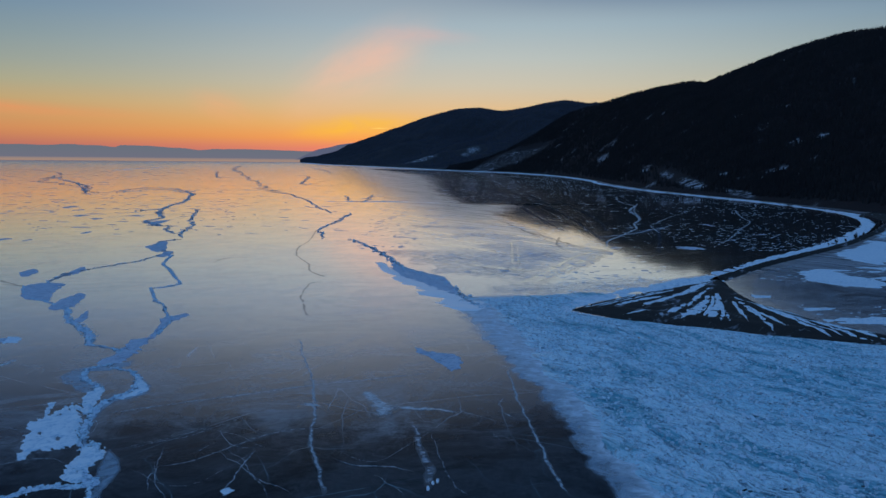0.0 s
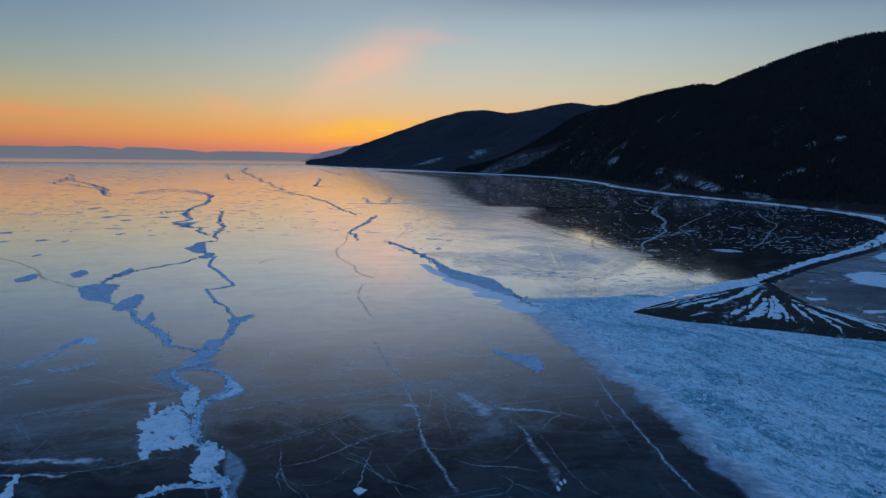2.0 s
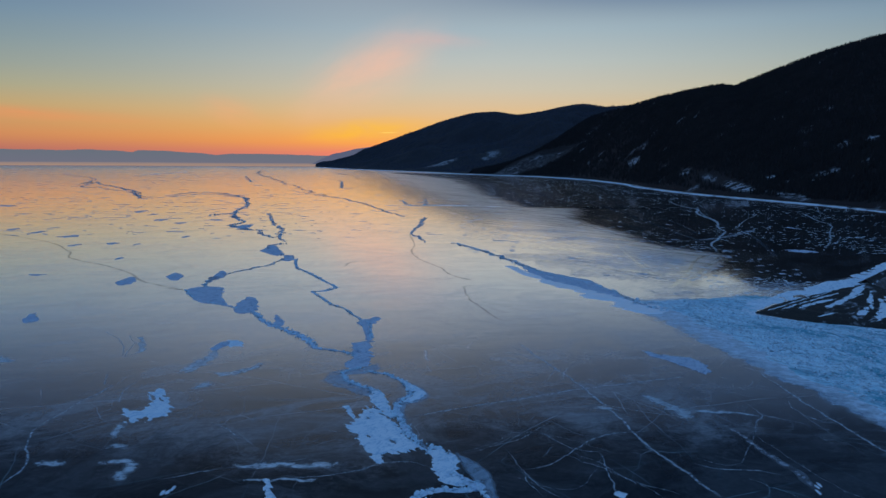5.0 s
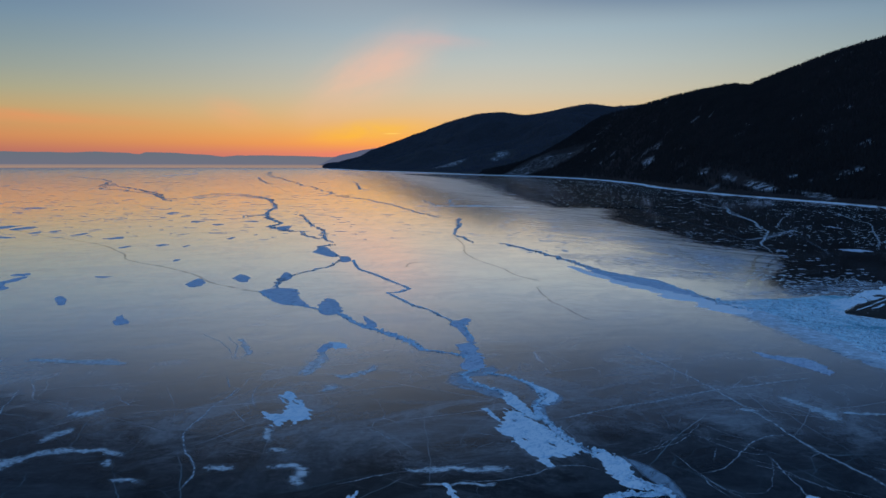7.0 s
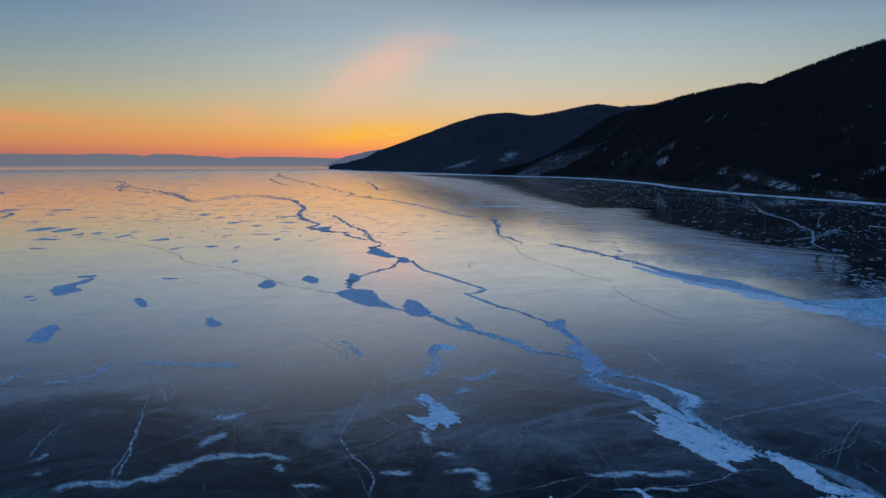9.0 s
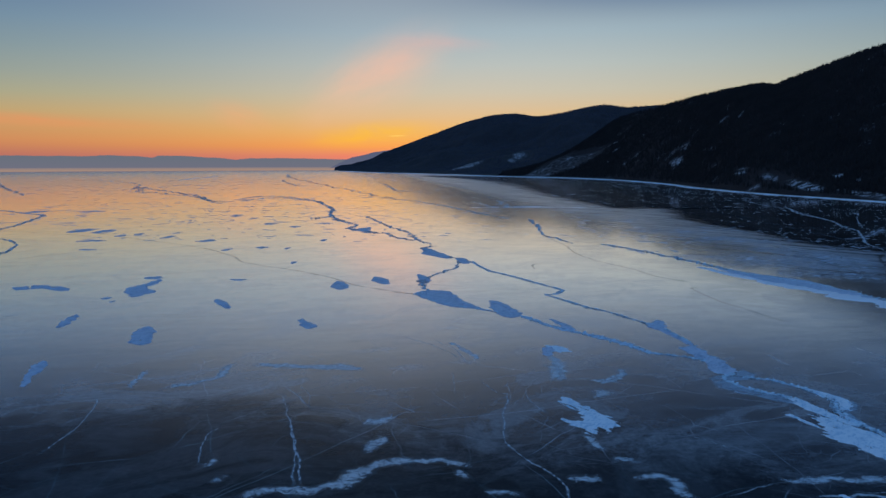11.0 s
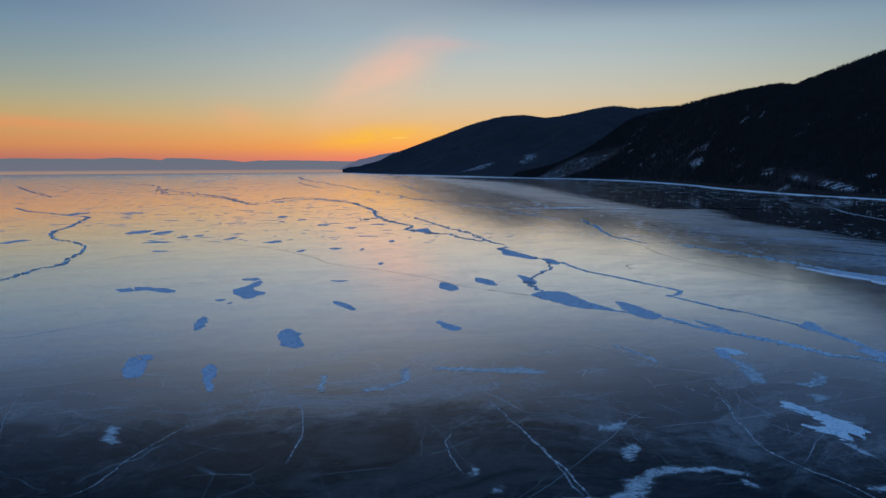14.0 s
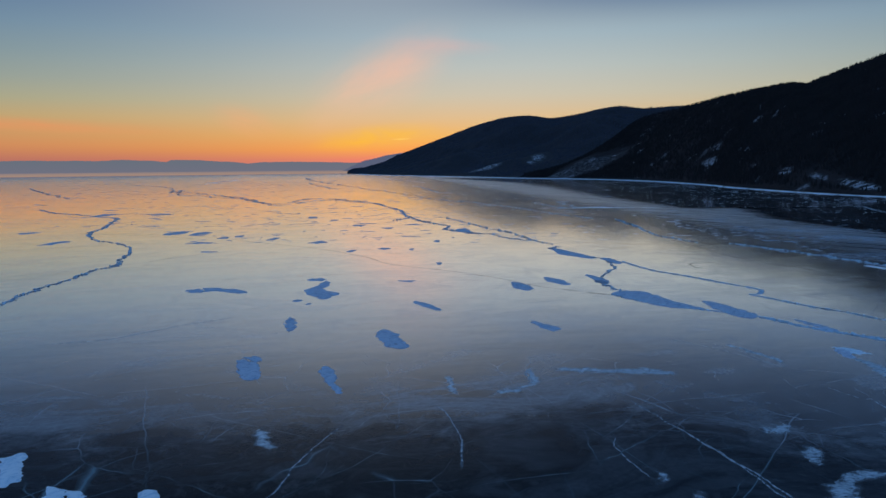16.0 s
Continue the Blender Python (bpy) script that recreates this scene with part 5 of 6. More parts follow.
drift([(-26.6, 254.1, 2.4), (-18.4, 232.1, 6.4), (-10.2, 213.7, 9.6), (-3.2, 196.3, 11.2), (2.1, 183.0, 9.6), (6.7, 173.8, 6.4)], "long white snow drift beside an ice ridge", 0.25)
drift([(-108.9, 591.4, 2), (-86.8, 595.7, 4), (-60.0, 601.0, 5), (-36.7, 597.8, 5), (-12.7, 587.5, 3)], "long white snow drift beside an ice ridge", 0.5)
drift([(-772.1, 1634.3, 5), (-819.0, 1855.4, 14), (-868.1, 2155.7, 14)], "far snow drift on pale ice", 0.6)
band("ice_fracture", [(149.5, 705.8, 1.12), (137.9, 631.8, 1.12), (137.3, 580.1, 1.54), (122.4, 528.1, 2.09), (112.4, 458.0, 1.54), (99.5, 417.4, 1.54), (94.0, 390.1, 1.12), (81.4, 359.8, 1.20), (69.4, 333.8, 1.03), (60.7, 301.7, 0.68)])
band("ice_fracture", [(203.1, 547.4, 0.63), (181.7, 477.1, 0.81), (173.7, 442.6, 0.81), (151.8, 397.6, 0.63), (130.5, 352.9, 0.68), (111.0, 316.9, 0.5)])
band("ice_fracture", [(105.9, 407.9, 0.5), (134.0, 470.0, 0.5), (164.7, 529.6, 0.5)])
band("ice_fracture", [(105.9, 407.9, 0.5), (100.6, 370.4, 0.5)])
band("ice_fracture", [(147.9, 614.3, 0.68), (124.5, 524.9, 0.9), (114.1, 463.1, 0.9)])
crack("hairline_crack", [(-29.9, 145.2), (-26.1, 132.4), (-22.9, 122.0), (-21.2, 115.3), (-19.8, 108.8), (-18.1, 100.3), (-17.1, 93.6), (-15.6, 88.4), (-14.2, 83.9), (-12.7, 77.9)], 0.5, frost)
crack("hairline_crack", [(-47.6, 101.4), (-37.8, 106.9), (-29.1, 111.4), (-21.0, 115.7), (-12.9, 119.2), (-6.9, 121.8), (-2.4, 124.0)], 0.42, frost)
crack("hairline_crack", [(10.2, 127.0), (10.6, 111.7), (11.4, 105.6), (11.8, 99.4), (12.1, 93.9), (12.2, 88.4), (13.1, 83.7), (13.6, 79.0)], 0.5, frost)
crack("hairline_crack", [(-13.1, 87.2), (-9.9, 85.9), (-6.3, 85.8), (-3.4, 84.2)], 0.3, frost)
crack("hairline_crack", [(-33.4, 83.8), (-29.2, 86.7), (-23.0, 95.1), (-14.5, 97.9)], 0.22, frost)
crack("hairline_crack", [(-23.1, 89.9), (-23.3, 83.4), (-23.6, 77.1)], 0.2, frost)
band("frost_band", [(-8.4, 105.3, 0.5), (-4.7, 106.0, 0.6), (-1.3, 104.9, 0.5), (2.3, 103.3, 0.3)])
band("frost_band", [(-5.2, 100.8, 0.2), (-3.6, 96.3, 0.3), (-2.7, 90.1, 0.5), (-1.5, 84.6, 0.45), (-1.5, 79.7, 0.3)], thin_snow)
crack("hairline_crack", [(-58.8, 98.0), (-56.3, 97.1), (-54.8, 96.3)], 0.16, frost)
crack("hairline_crack", [(-60.9, 81.4), (-57.8, 81.1), (-54.8, 81.8), (-52.0, 83.6), (-49.7, 85.2), (-46.8, 85.9), (-44.1, 84.7)], 0.2, frost)
crack("hairline_crack", [(-30.8, 87.8), (-29.6, 90.5), (-28.5, 92.1)], 0.14, frost)
crack("hairline_crack", [(-34.1, 85.4), (-33.0, 83.2), (-32.9, 81.1), (-31.5, 77.8)], 0.14, frost)
crack("hairline_crack", [(-27.3, 88.9), (-23.1, 84.1), (-19.5, 80.9), (-16.2, 78.6)], 0.14, frost)
crack("hairline_crack", [(-30.2, 97.4), (-27.8, 92.5), (-24.6, 90.4), (-22.6, 91.3)], 0.16, frost)
crack("hairline_crack", [(-39.8, 88.9), (-36.2, 91.3), (-32.5, 94.2), (-30.2, 97.4)], 0.16, frost)
crack("hairline_crack", [(5.7, 99.1), (7.5, 93.2)], 0.14, frost)
crack("hairline_crack", [(7.4, 105.9), (10.7, 101.5)], 0.29, frost)
crack("hairline_crack", [(9.0, 112.4), (7.9, 108.4), (8.3, 105.3)], 0.14, frost)
crack("hairline_crack", [(-12.8, 89.5), (-8.4, 87.2), (-4.7, 91.7), (0.9, 103.3)], 0.086, frost)
crack("hairline_crack", [(-68.4, 360.3), (-63.2, 318.5), (-61.8, 288.6), (-57.6, 268.8), (-48.9, 246.6), (-45.5, 232.0), (-38.3, 221.5)], 0.75, crack_dark)
crack("hairline_crack", [(-36.6, 212.4), (-40.6, 209.2), (-39.3, 191.9), (-35.3, 175.4), (-32.3, 166.1)], 0.525, crack_dark)
crack("hairline_crack", [(-70.8, 262.8), (-75.3, 260.9), (-81.2, 257.3), (-81.2, 246.2)], 0.75, crack_dark)
crack("hairline_crack", [(-125.3, 201.2), (-120.5, 199.8), (-115.0, 197.6)], 0.75, crack_dark)
crack("hairline_crack", [(-354.5, 388.8), (-329.6, 379.6), (-290.8, 365.2), (-256.4, 338.5), (-219.0, 309.1), (-195.0, 280.7), (-182.4, 259.8), (-162.5, 243.6), (-146.5, 228.1), (-133.1, 210.4), (-116.0, 197.3)], 0.9, crack_dark)
crack("hairline_crack", [(-364.2, 385.8), (-303.4, 361.4), (-287.1, 352.3)], 1.2, crack_dark)
crack("hairline_crack", [(-271.2, 262.8), (-264.3, 280.9), (-252.7, 297.4)], 0.9, crack_dark)
crack("hairline_crack", [(-349.2, 301.7), (-326.2, 316.1), (-302.2, 334.3)], 0.9, crack_dark)
crack("hairline_crack", [(-115.1, 149.4), (-106.0, 138.8), (-101.6, 129.1)], 0.25, frost)
crack("hairline_crack", [(-40.8, 88.6), (-34.4, 93.6), (-27.2, 101.4)], 0.11, frost)
crack("hairline_crack", [(-235.1, 142.0), (-222.7, 147.7), (-213.3, 160.8), (-204.9, 168.6)], 0.65, frost)
crack("hairline_crack", [(-36.2, 90.2), (-34.1, 96.1), (-26.9, 94.4), (-21.1, 89.1)], 0.072, frost)
crack("hairline_crack", [(-27.1, 90.6), (-21.4, 82.7), (-18.0, 76.9)], 0.086, frost)
crack("hairline_crack", [(-9.4, 84.7), (-6.5, 81.9), (-3.6, 77.2)], 0.086, frost)
crack("hairline_crack", [(-2.1, 97.7), (1.1, 82.2), (4.2, 77.5)], 0.086, frost)
crack("hairline_crack", [(-36.0, 83.5), (-28.0, 79.4), (-23.2, 89.1)], 0.072, frost)
crack("hairline_crack", [(-34.8, 90.3), (-31.9, 80.7), (-28.5, 76.1)], 0.1, frost)
band("frost_band", [(-125.1, 75.6, 1.2), (-123.9, 77.7, 1.3), (-122.2, 79.2, 1.2), (-118.9, 78.9, 1.0), (-116.8, 79.8, 1.1), (-114.6, 80.7, 1.4), (-113.8, 83.3, 1.3), (-113.0, 85.4, 1.0), (-111.6, 86.3, 1.1), (-109.3, 87.4, 1.0), (-106.6, 87.5, 1.0), (-103.8, 87.3, 0.8), (-101.6, 86.7, 0.8), (-99.9, 86.6, 0.5)])
band("frost_band", [(-131.8, 83.3, 0.5), (-131.4, 85.0, 0.5), (-131.3, 87.0, 0.4)])
band("frost_band", [(-114.3, 97.6, 1.0), (-113.5, 99.8, 1.2), (-112.1, 101.5, 1.1), (-110.7, 103.4, 0.8)])
band("frost_band", [(-113.1, 88.3, 0.7), (-113.0, 91.0, 1.1), (-112.1, 93.6, 1.1), (-110.7, 96.1, 0.9)])
band("frost_band", [(-102.8, 86.7, 0.6), (-101.9, 83.0, 0.7), (-102.2, 81.5, 0.5)])
band("frost_band", [(-100.5, 80.1, 0.7), (-98.7, 79.2, 0.9), (-96.7, 79.6, 0.5), (-94.5, 78.5, 0.8)])
band("frost_band", [(-98.8, 85.7, 0.6), (-97.2, 85.0, 0.5)])
band("frost_band", [(-90.7, 81.2, 1.0), (-89.0, 82.5, 1.2), (-87.2, 83.7, 1.2), (-85.4, 84.2, 0.8)])
band("frost_band", [(-84.0, 83.3, 0.7), (-82.1, 84.0, 0.9), (-80.1, 84.6, 1.1), (-79.0, 83.2, 1.0), (-78.6, 80.3, 1.0), (-77.7, 77.4, 0.8)])
band("frost_band", [(-84.8, 87.0, 0.5), (-83.9, 89.2, 0.7), (-82.2, 88.8, 0.7), (-80.7, 87.0, 0.4)])
band("frost_band", [(-86.3, 98.2, 0.6), (-85.6, 94.1, 0.7), (-84.9, 90.1, 0.6)])
band("frost_band", [(-84.3, 114.2, 2.3), (-81.7, 114.3, 3.0), (-79.4, 111.7, 1.9)])
band("frost_band", [(-82.7, 119.7, 1.1), (-79.5, 119.8, 0.9), (-76.7, 123.2, 1.0), (-74.9, 125.6, 0.7)])
band("frost_band", [(-87.1, 137.5, 0.8), (-85.8, 128.7, 1.2), (-86.5, 121.8, 1.0), (-88.2, 119.5, 0.8)])
band("frost_band", [(-105.7, 146.5, 0.7), (-102.3, 137.7, 0.8), (-100.0, 131.0, 0.8)])
band("frost_band", [(-67.2, 85.3, 0.6), (-65.5, 83.8, 0.8), (-62.3, 84.3, 0.9), (-59.1, 84.4, 0.8), (-56.5, 84.8, 0.9), (-53.3, 84.3, 0.6)])
band("frost_band", [(-66.1, 80.3, 0.4), (-62.5, 80.0, 0.4), (-57.6, 80.7, 0.4), (-54.9, 81.6, 0.4)])
band("frost_band", [(-148.0, 112.6, 0.7), (-146.7, 115.4, 0.8), (-144.3, 117.0, 0.8), (-142.7, 120.0, 0.8), (-142.5, 125.5, 0.7), (-141.1, 128.3, 0.6)])
band("frost_band", [(-131.8, 84.1, 0.6), (-131.3, 87.0, 0.6), (-132.4, 88.6, 0.4)])
band("frost_band", [(-153.8, 112.4, 0.6), (-155.5, 118.1, 0.7), (-155.9, 125.0, 0.8)])
band("frost_band", [(-139.9, 128.3, 1.3), (-136.1, 127.7, 1.7), (-130.4, 126.9, 1.7), (-123.0, 127.1, 1.7), (-118.0, 125.3, 1.1)])
band("frost_band", [(-130.4, 82.3, 0.9), (-128.7, 81.7, 1.2), (-127.1, 80.3, 0.8)])
band("frost_band", [(-175.0, 90.5, 0.7), (-177.2, 95.4, 1.0), (-178.7, 99.9, 0.7)])
band("frost_band", [(-170.4, 78.1, 0.9), (-169.4, 79.7, 1.1)])
band("frost_band", [(-87.0, 130.7, 0.9), (-87.0, 125.0, 1.1), (-87.9, 119.8, 0.7)])
band("frost_band", [(-83.7, 120.5, 0.7), (-79.8, 121.2, 0.8), (-76.2, 124.4, 1.1), (-75.7, 128.7, 0.8)])
band("frost_band", [(-155.6, 91.4, 0.5), (-154.5, 92.1, 0.5)])
band("frost_band", [(-115.6, 97.7, 0.7), (-114.6, 100.4, 1.0), (-113.0, 102.1, 0.9)])
band("frost_band", [(-22.6, 105.9, 0.6), (-20.2, 107.0, 0.7), (-16.9, 105.7, 0.7)])
band("frost_band", [(-13.7, 114.6, 0.8), (-11.2, 112.0, 1.2), (-9.3, 106.9, 1.5), (-8.9, 101.0, 1.4)])
crack("hairline_crack", [(-99.9, 120.2), (-97.0, 113.7), (-95.4, 112.6), (-96.6, 102.1), (-96.6, 94.6), (-94.6, 89.1), (-91.8, 84.5), (-90.6, 81.3), (-90.5, 77.1)], 0.3, frost)
crack("hairline_crack", [(-148.9, 112.1), (-147.6, 116.0), (-144.8, 117.7), (-142.9, 120.4), (-143.0, 126.3), (-140.1, 130.1)], 0.5, frost)
crack("hairline_crack", [(-129.5, 112.3), (-125.3, 99.8), (-121.8, 89.7), (-119.1, 80.0)], 0.3, frost)
crack("hairline_crack", [(-173.1, 77.7), (-171.6, 81.4), (-170.7, 90.1), (-168.1, 101.0)], 0.25, frost)
crack("hairline_crack", [(-125.5, 99.8), (-123.0, 92.8), (-121.2, 85.6), (-119.8, 79.8)], 0.28, frost)
crack("hairline_crack", [(-109.0, 147.3), (-104.8, 140.1), (-101.4, 129.6)], 0.35, frost)
crack("hairline_crack", [(-157.3, 109.7), (-154.9, 104.8), (-152.7, 94.4), (-152.7, 87.1)], 0.3, frost)
crack("hairline_crack", [(-93.2, 114.6), (-91.9, 108.3), (-90.2, 103.8)], 0.3, frost)
crack("hairline_crack", [(-85.3, 98.9), (-85.4, 93.4), (-84.5, 90.4)], 0.25, frost)
crack("hairline_crack", [(-134.1, 99.0), (-134.5, 93.3), (-132.9, 87.4), (-131.7, 84.4)], 0.2, frost)
crack("hairline_crack", [(-75.1, 97.6), (-71.9, 95.7), (-68.4, 91.7)], 0.2, frost)
crack("hairline_crack", [(-74.1, 79.4), (-72.1, 80.6), (-67.5, 83.0)], 0.25, frost)
crack("hairline_crack", [(-59.4, 96.6), (-57.2, 95.3), (-55.3, 94.5)], 0.18, frost)
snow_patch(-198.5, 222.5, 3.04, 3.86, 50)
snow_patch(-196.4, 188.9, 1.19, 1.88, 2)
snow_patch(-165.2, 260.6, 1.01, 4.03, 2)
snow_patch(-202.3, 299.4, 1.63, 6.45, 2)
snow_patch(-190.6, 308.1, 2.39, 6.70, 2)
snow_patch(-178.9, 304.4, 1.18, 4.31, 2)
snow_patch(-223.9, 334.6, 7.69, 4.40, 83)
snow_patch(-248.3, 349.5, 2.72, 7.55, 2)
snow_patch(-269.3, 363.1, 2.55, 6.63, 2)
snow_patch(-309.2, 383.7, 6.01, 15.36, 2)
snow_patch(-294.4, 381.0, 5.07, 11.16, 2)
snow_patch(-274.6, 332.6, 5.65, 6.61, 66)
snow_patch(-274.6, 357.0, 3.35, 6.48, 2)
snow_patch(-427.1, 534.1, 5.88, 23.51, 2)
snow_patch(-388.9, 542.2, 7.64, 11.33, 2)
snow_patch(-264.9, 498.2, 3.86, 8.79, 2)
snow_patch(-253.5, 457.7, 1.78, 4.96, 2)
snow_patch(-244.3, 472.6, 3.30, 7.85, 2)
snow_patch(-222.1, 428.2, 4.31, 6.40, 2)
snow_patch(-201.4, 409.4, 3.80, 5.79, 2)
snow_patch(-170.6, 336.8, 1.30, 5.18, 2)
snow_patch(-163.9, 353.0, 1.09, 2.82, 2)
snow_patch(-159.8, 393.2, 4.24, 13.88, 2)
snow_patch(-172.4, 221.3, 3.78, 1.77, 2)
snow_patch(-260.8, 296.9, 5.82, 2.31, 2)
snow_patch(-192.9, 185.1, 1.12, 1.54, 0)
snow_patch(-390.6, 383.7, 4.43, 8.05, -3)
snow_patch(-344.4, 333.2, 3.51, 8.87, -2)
snow_patch(-85.5, 141.2, 3.27, 2.19, -83)
snow_patch(-1.5, 80.4, 0.19, 0.75, 3)
snow_patch(-1.0, 81.2, 0.16, 0.63, 3)
snow_patch(-0.5, 81.8, 0.16, 0.63, 3)
snow_patch(-23.2, 78.3, 0.61, 1.40, 3)
snow_patch(96.0, 309.3, 5.34, 8.41, 6)
snow_patch(140.9, 416.0, 1.65, 5.74, 8)
snow_patch(-72.2, 76.3, 0.18, 0.72, 3)
snow_patch(-71.7, 76.6, 0.18, 0.72, 3)
snow_patch(-71.5, 77.4, 0.15, 0.61, 3)
snow_patch(-61.6, 78.2, 0.21, 0.86, 3)
drift([(77.2, 221.0, 1.1), (69.6, 209.0, 2.2), (59.2, 194.8, 2.2), (51.3, 184.5, 2), (45.5, 177.9, 1.1)], "snow lying in the hollows of a gravel spit", 0.25, spit=True)
drift([(66.5, 193.8, 1.1), (61.8, 182.5, 2.2), (55.9, 172.3, 3.3), (51.4, 166.1, 1.7)], "snow lying in the hollows of a gravel spit", 0.25, spit=True)
drift([(71.1, 200.5, 1.1), (65.6, 182.8, 1.7), (59.8, 169.6, 2.2), (56.6, 164.7, 1.1)], "snow lying in the hollows of a gravel spit", 0.25, spit=True)
drift([(57.6, 182.2, 1.1), (52.6, 174.6, 2.2), (49.4, 170.0, 1.1)], "snow lying in the hollows of a gravel spit", 0.25, spit=True)
drift([(63.9, 172.9, 0.84), (61.0, 162.3, 1.1)], "snow lying in the hollows of a gravel spit", 0.25, spit=True)
drift([(71.8, 186.7, 1.1), (70.5, 176.5, 1.4), (69.0, 164.5, 1.3), (68.1, 156.5, 0.84)], "snow lying in the hollows of a gravel spit", 0.25, spit=True)
drift([(74.4, 184.8, 1.1), (75.3, 173.7, 1.7), (76.6, 159.6, 1.4), (77.8, 152.2, 0.84)], "snow lying in the hollows of a gravel spit", 0.25, spit=True)
drift([(76.1, 172.5, 1.1), (79.7, 163.5, 1.4), (84.5, 154.1, 1.3), (87.7, 150.1, 1.1)], "snow lying in the hollows of a gravel spit", 0.25, spit=True)
drift([(42.2, 184.5, 0.84), (37.7, 179.4, 1.1), (33.9, 177.1, 0.56)], "snow lying in the hollows of a gravel spit", 0.25, spit=True)
drift([(31.2, 177.6, 0.45), (43.2, 189.0, 0.56), (58.9, 204.6, 0.56)], "snow lying in the hollows of a gravel spit", 0.25, spit=True)
drift([(29.5, 174.8, 0.45), (38.3, 166.3, 0.5), (54.8, 159.2, 0.5), (69.5, 151.7, 0.5), (85.4, 145.9, 0.5)], "snow lying in the hollows of a gravel spit", 0.25, spit=True)
drift([(71.6, 206.5, 0.9), (62.3, 189.7, 1.4), (56.1, 177.4, 0.9)], "snow lying in the hollows of a gravel spit", 0.25, spit=True)
drift([(55.7, 192.9, 0.9), (44.9, 184.0, 1.4), (38.8, 178.1, 0.72)], "snow lying in the hollows of a gravel spit", 0.25, spit=True)
drift([(66.9, 186.4, 0.9), (63.2, 172.8, 1.3), (58.9, 162.1, 0.72)], "snow lying in the hollows of a gravel spit", 0.25, spit=True)
drift([(71.7, 183.2, 0.9), (71.4, 172.2, 1.2), (72.2, 157.8, 0.9)], "snow lying in the hollows of a gravel spit", 0.25, spit=True)
drift([(74.7, 178.7, 0.9), (78.7, 166.8, 1.2), (81.8, 153.4, 1.1), (86.0, 148.6, 0.72)], "snow lying in the hollows of a gravel spit", 0.25, spit=True)
drift([(79.2, 168.0, 0.72), (83.4, 161.1, 1.1), (89.4, 153.0, 0.9)], "snow lying in the hollows of a gravel spit", 0.25, spit=True)
drift([(46.6, 174.1, 0.72), (42.6, 171.4, 0.9), (38.4, 169.9, 0.54)], "snow lying in the hollows of a gravel spit", 0.25, spit=True)
band("thin_snow", [(-27.4, 285.1, 10), (-13.9, 278.0, 18), (3.1, 274.9, 21), (19.5, 268.7, 21), (38.6, 273.7, 16)], thin_snow)
band("thin_snow", [(-16.7, 257.8, 13), (-0.9, 257.9, 21), (18.2, 247.6, 21), (28.8, 241.0, 13)], thin_snow)
band("thin_snow", [(12.8, 312.2, 10), (23.7, 297.7, 21), (30.7, 277.7, 21), (41.4, 278.7, 10)], thin_snow)
band("thin_snow", [(-7.9, 237.7, 10), (8.4, 234.4, 13), (25.5, 227.0, 13)], thin_snow)
band("thin_snow", [(-26.3, 390.1, 7.8), (-2.3, 386.9, 13), (12.2, 376.5, 10)], thin_snow)
band("thin_snow", [(-20.8, 459.8, 7.8), (0.3, 463.0, 10)], thin_snow)
band("thin_snow", [(-1.8, 337.2, 7.8), (14.2, 351.6, 13), (28.5, 329.0, 10)], thin_snow)
band("thin_snow", [(9.1, 204.1, 10), (24.8, 205.4, 16), (45.2, 213.5, 16), (61.1, 224.7, 10)], thin_snow)
band("thin_snow", [(66.5, 345.3, 3.9), (82.8, 360.0, 3.9), (113.6, 402.2, 3.9)], thin_snow)
crack("hairline_crack", [(39.8, 867.0), (44.2, 613.6), (50.0, 448.8), (54.3, 370.2)], 2.4, crack_dark)
crack("hairline_crack", [(69.8, 741.4), (69.8, 508.5), (67.2, 371.8), (65.3, 302.2)], 2.7, crack_dark)
crack("hairline_crack", [(85.7, 646.4), (84.8, 462.5), (75.9, 372.9)], 1.95, crack_dark)
crack("hairline_crack", [(110.7, 408.5), (92.1, 336.4), (78.3, 285.8)], 1.8, crack_dark)
crack("hairline_crack", [(169.2, 416.4), (152.8, 355.5), (135.0, 309.6)], 1.8, crack_dark)
crack("hairline_crack", [(11.7, 418.0), (34.1, 369.5), (50.1, 309.7)], 1.8, crack_dark)
crack("hairline_crack", [(-5.1, 519.8), (22.6, 438.0), (38.6, 342.9)], 1.8, crack_dark)
crack("hairline_crack", [(8.8, 249.3), (13.6, 231.5), (19.3, 250.3)], 1.2, crack_dark)
crack("hairline_crack", [(47.8, 343.1), (43.2, 315.5), (43.2, 299.8)], 1.5, crack_dark)
track("ice_track", [(-29.2, 324.6), (-7.8, 307.9), (20.9, 279.9), (37.6, 258.8)], 1.8)
track("ice_track", [(-24.6, 285.4), (-7.8, 258.7), (9.6, 233.4), (22.4, 231.1)], 1.8)
track("ice_track", [(24.1, 319.7), (21.2, 272.0), (18.7, 230.8)], 1.6)
track("ice_track", [(26.0, 313.6), (22.9, 264.6), (20.6, 226.6)], 1.2)
track("ice_track", [(17.6, 211.2), (28.8, 235.1), (46.8, 279.3), (64.6, 302.1)], 1.8)
track("ice_track", [(20.4, 208.6), (34.0, 239.1), (51.3, 275.0), (65.7, 293.1)], 1.4)
track("ice_track", [(-15.7, 273.0), (5.0, 251.6), (23.0, 238.1), (38.1, 241.9)], 1.4)
track("ice_track", [(10.7, 249.5), (23.2, 240.5), (37.7, 252.0), (58.7, 280.5)], 1.4)
drift([(67.3, 201.9, 0.72), (54.2, 187.6, 0.9), (44.5, 176.5, 0.54)], "snow lying in the hollows of a gravel spit", 0.25, spit=True)
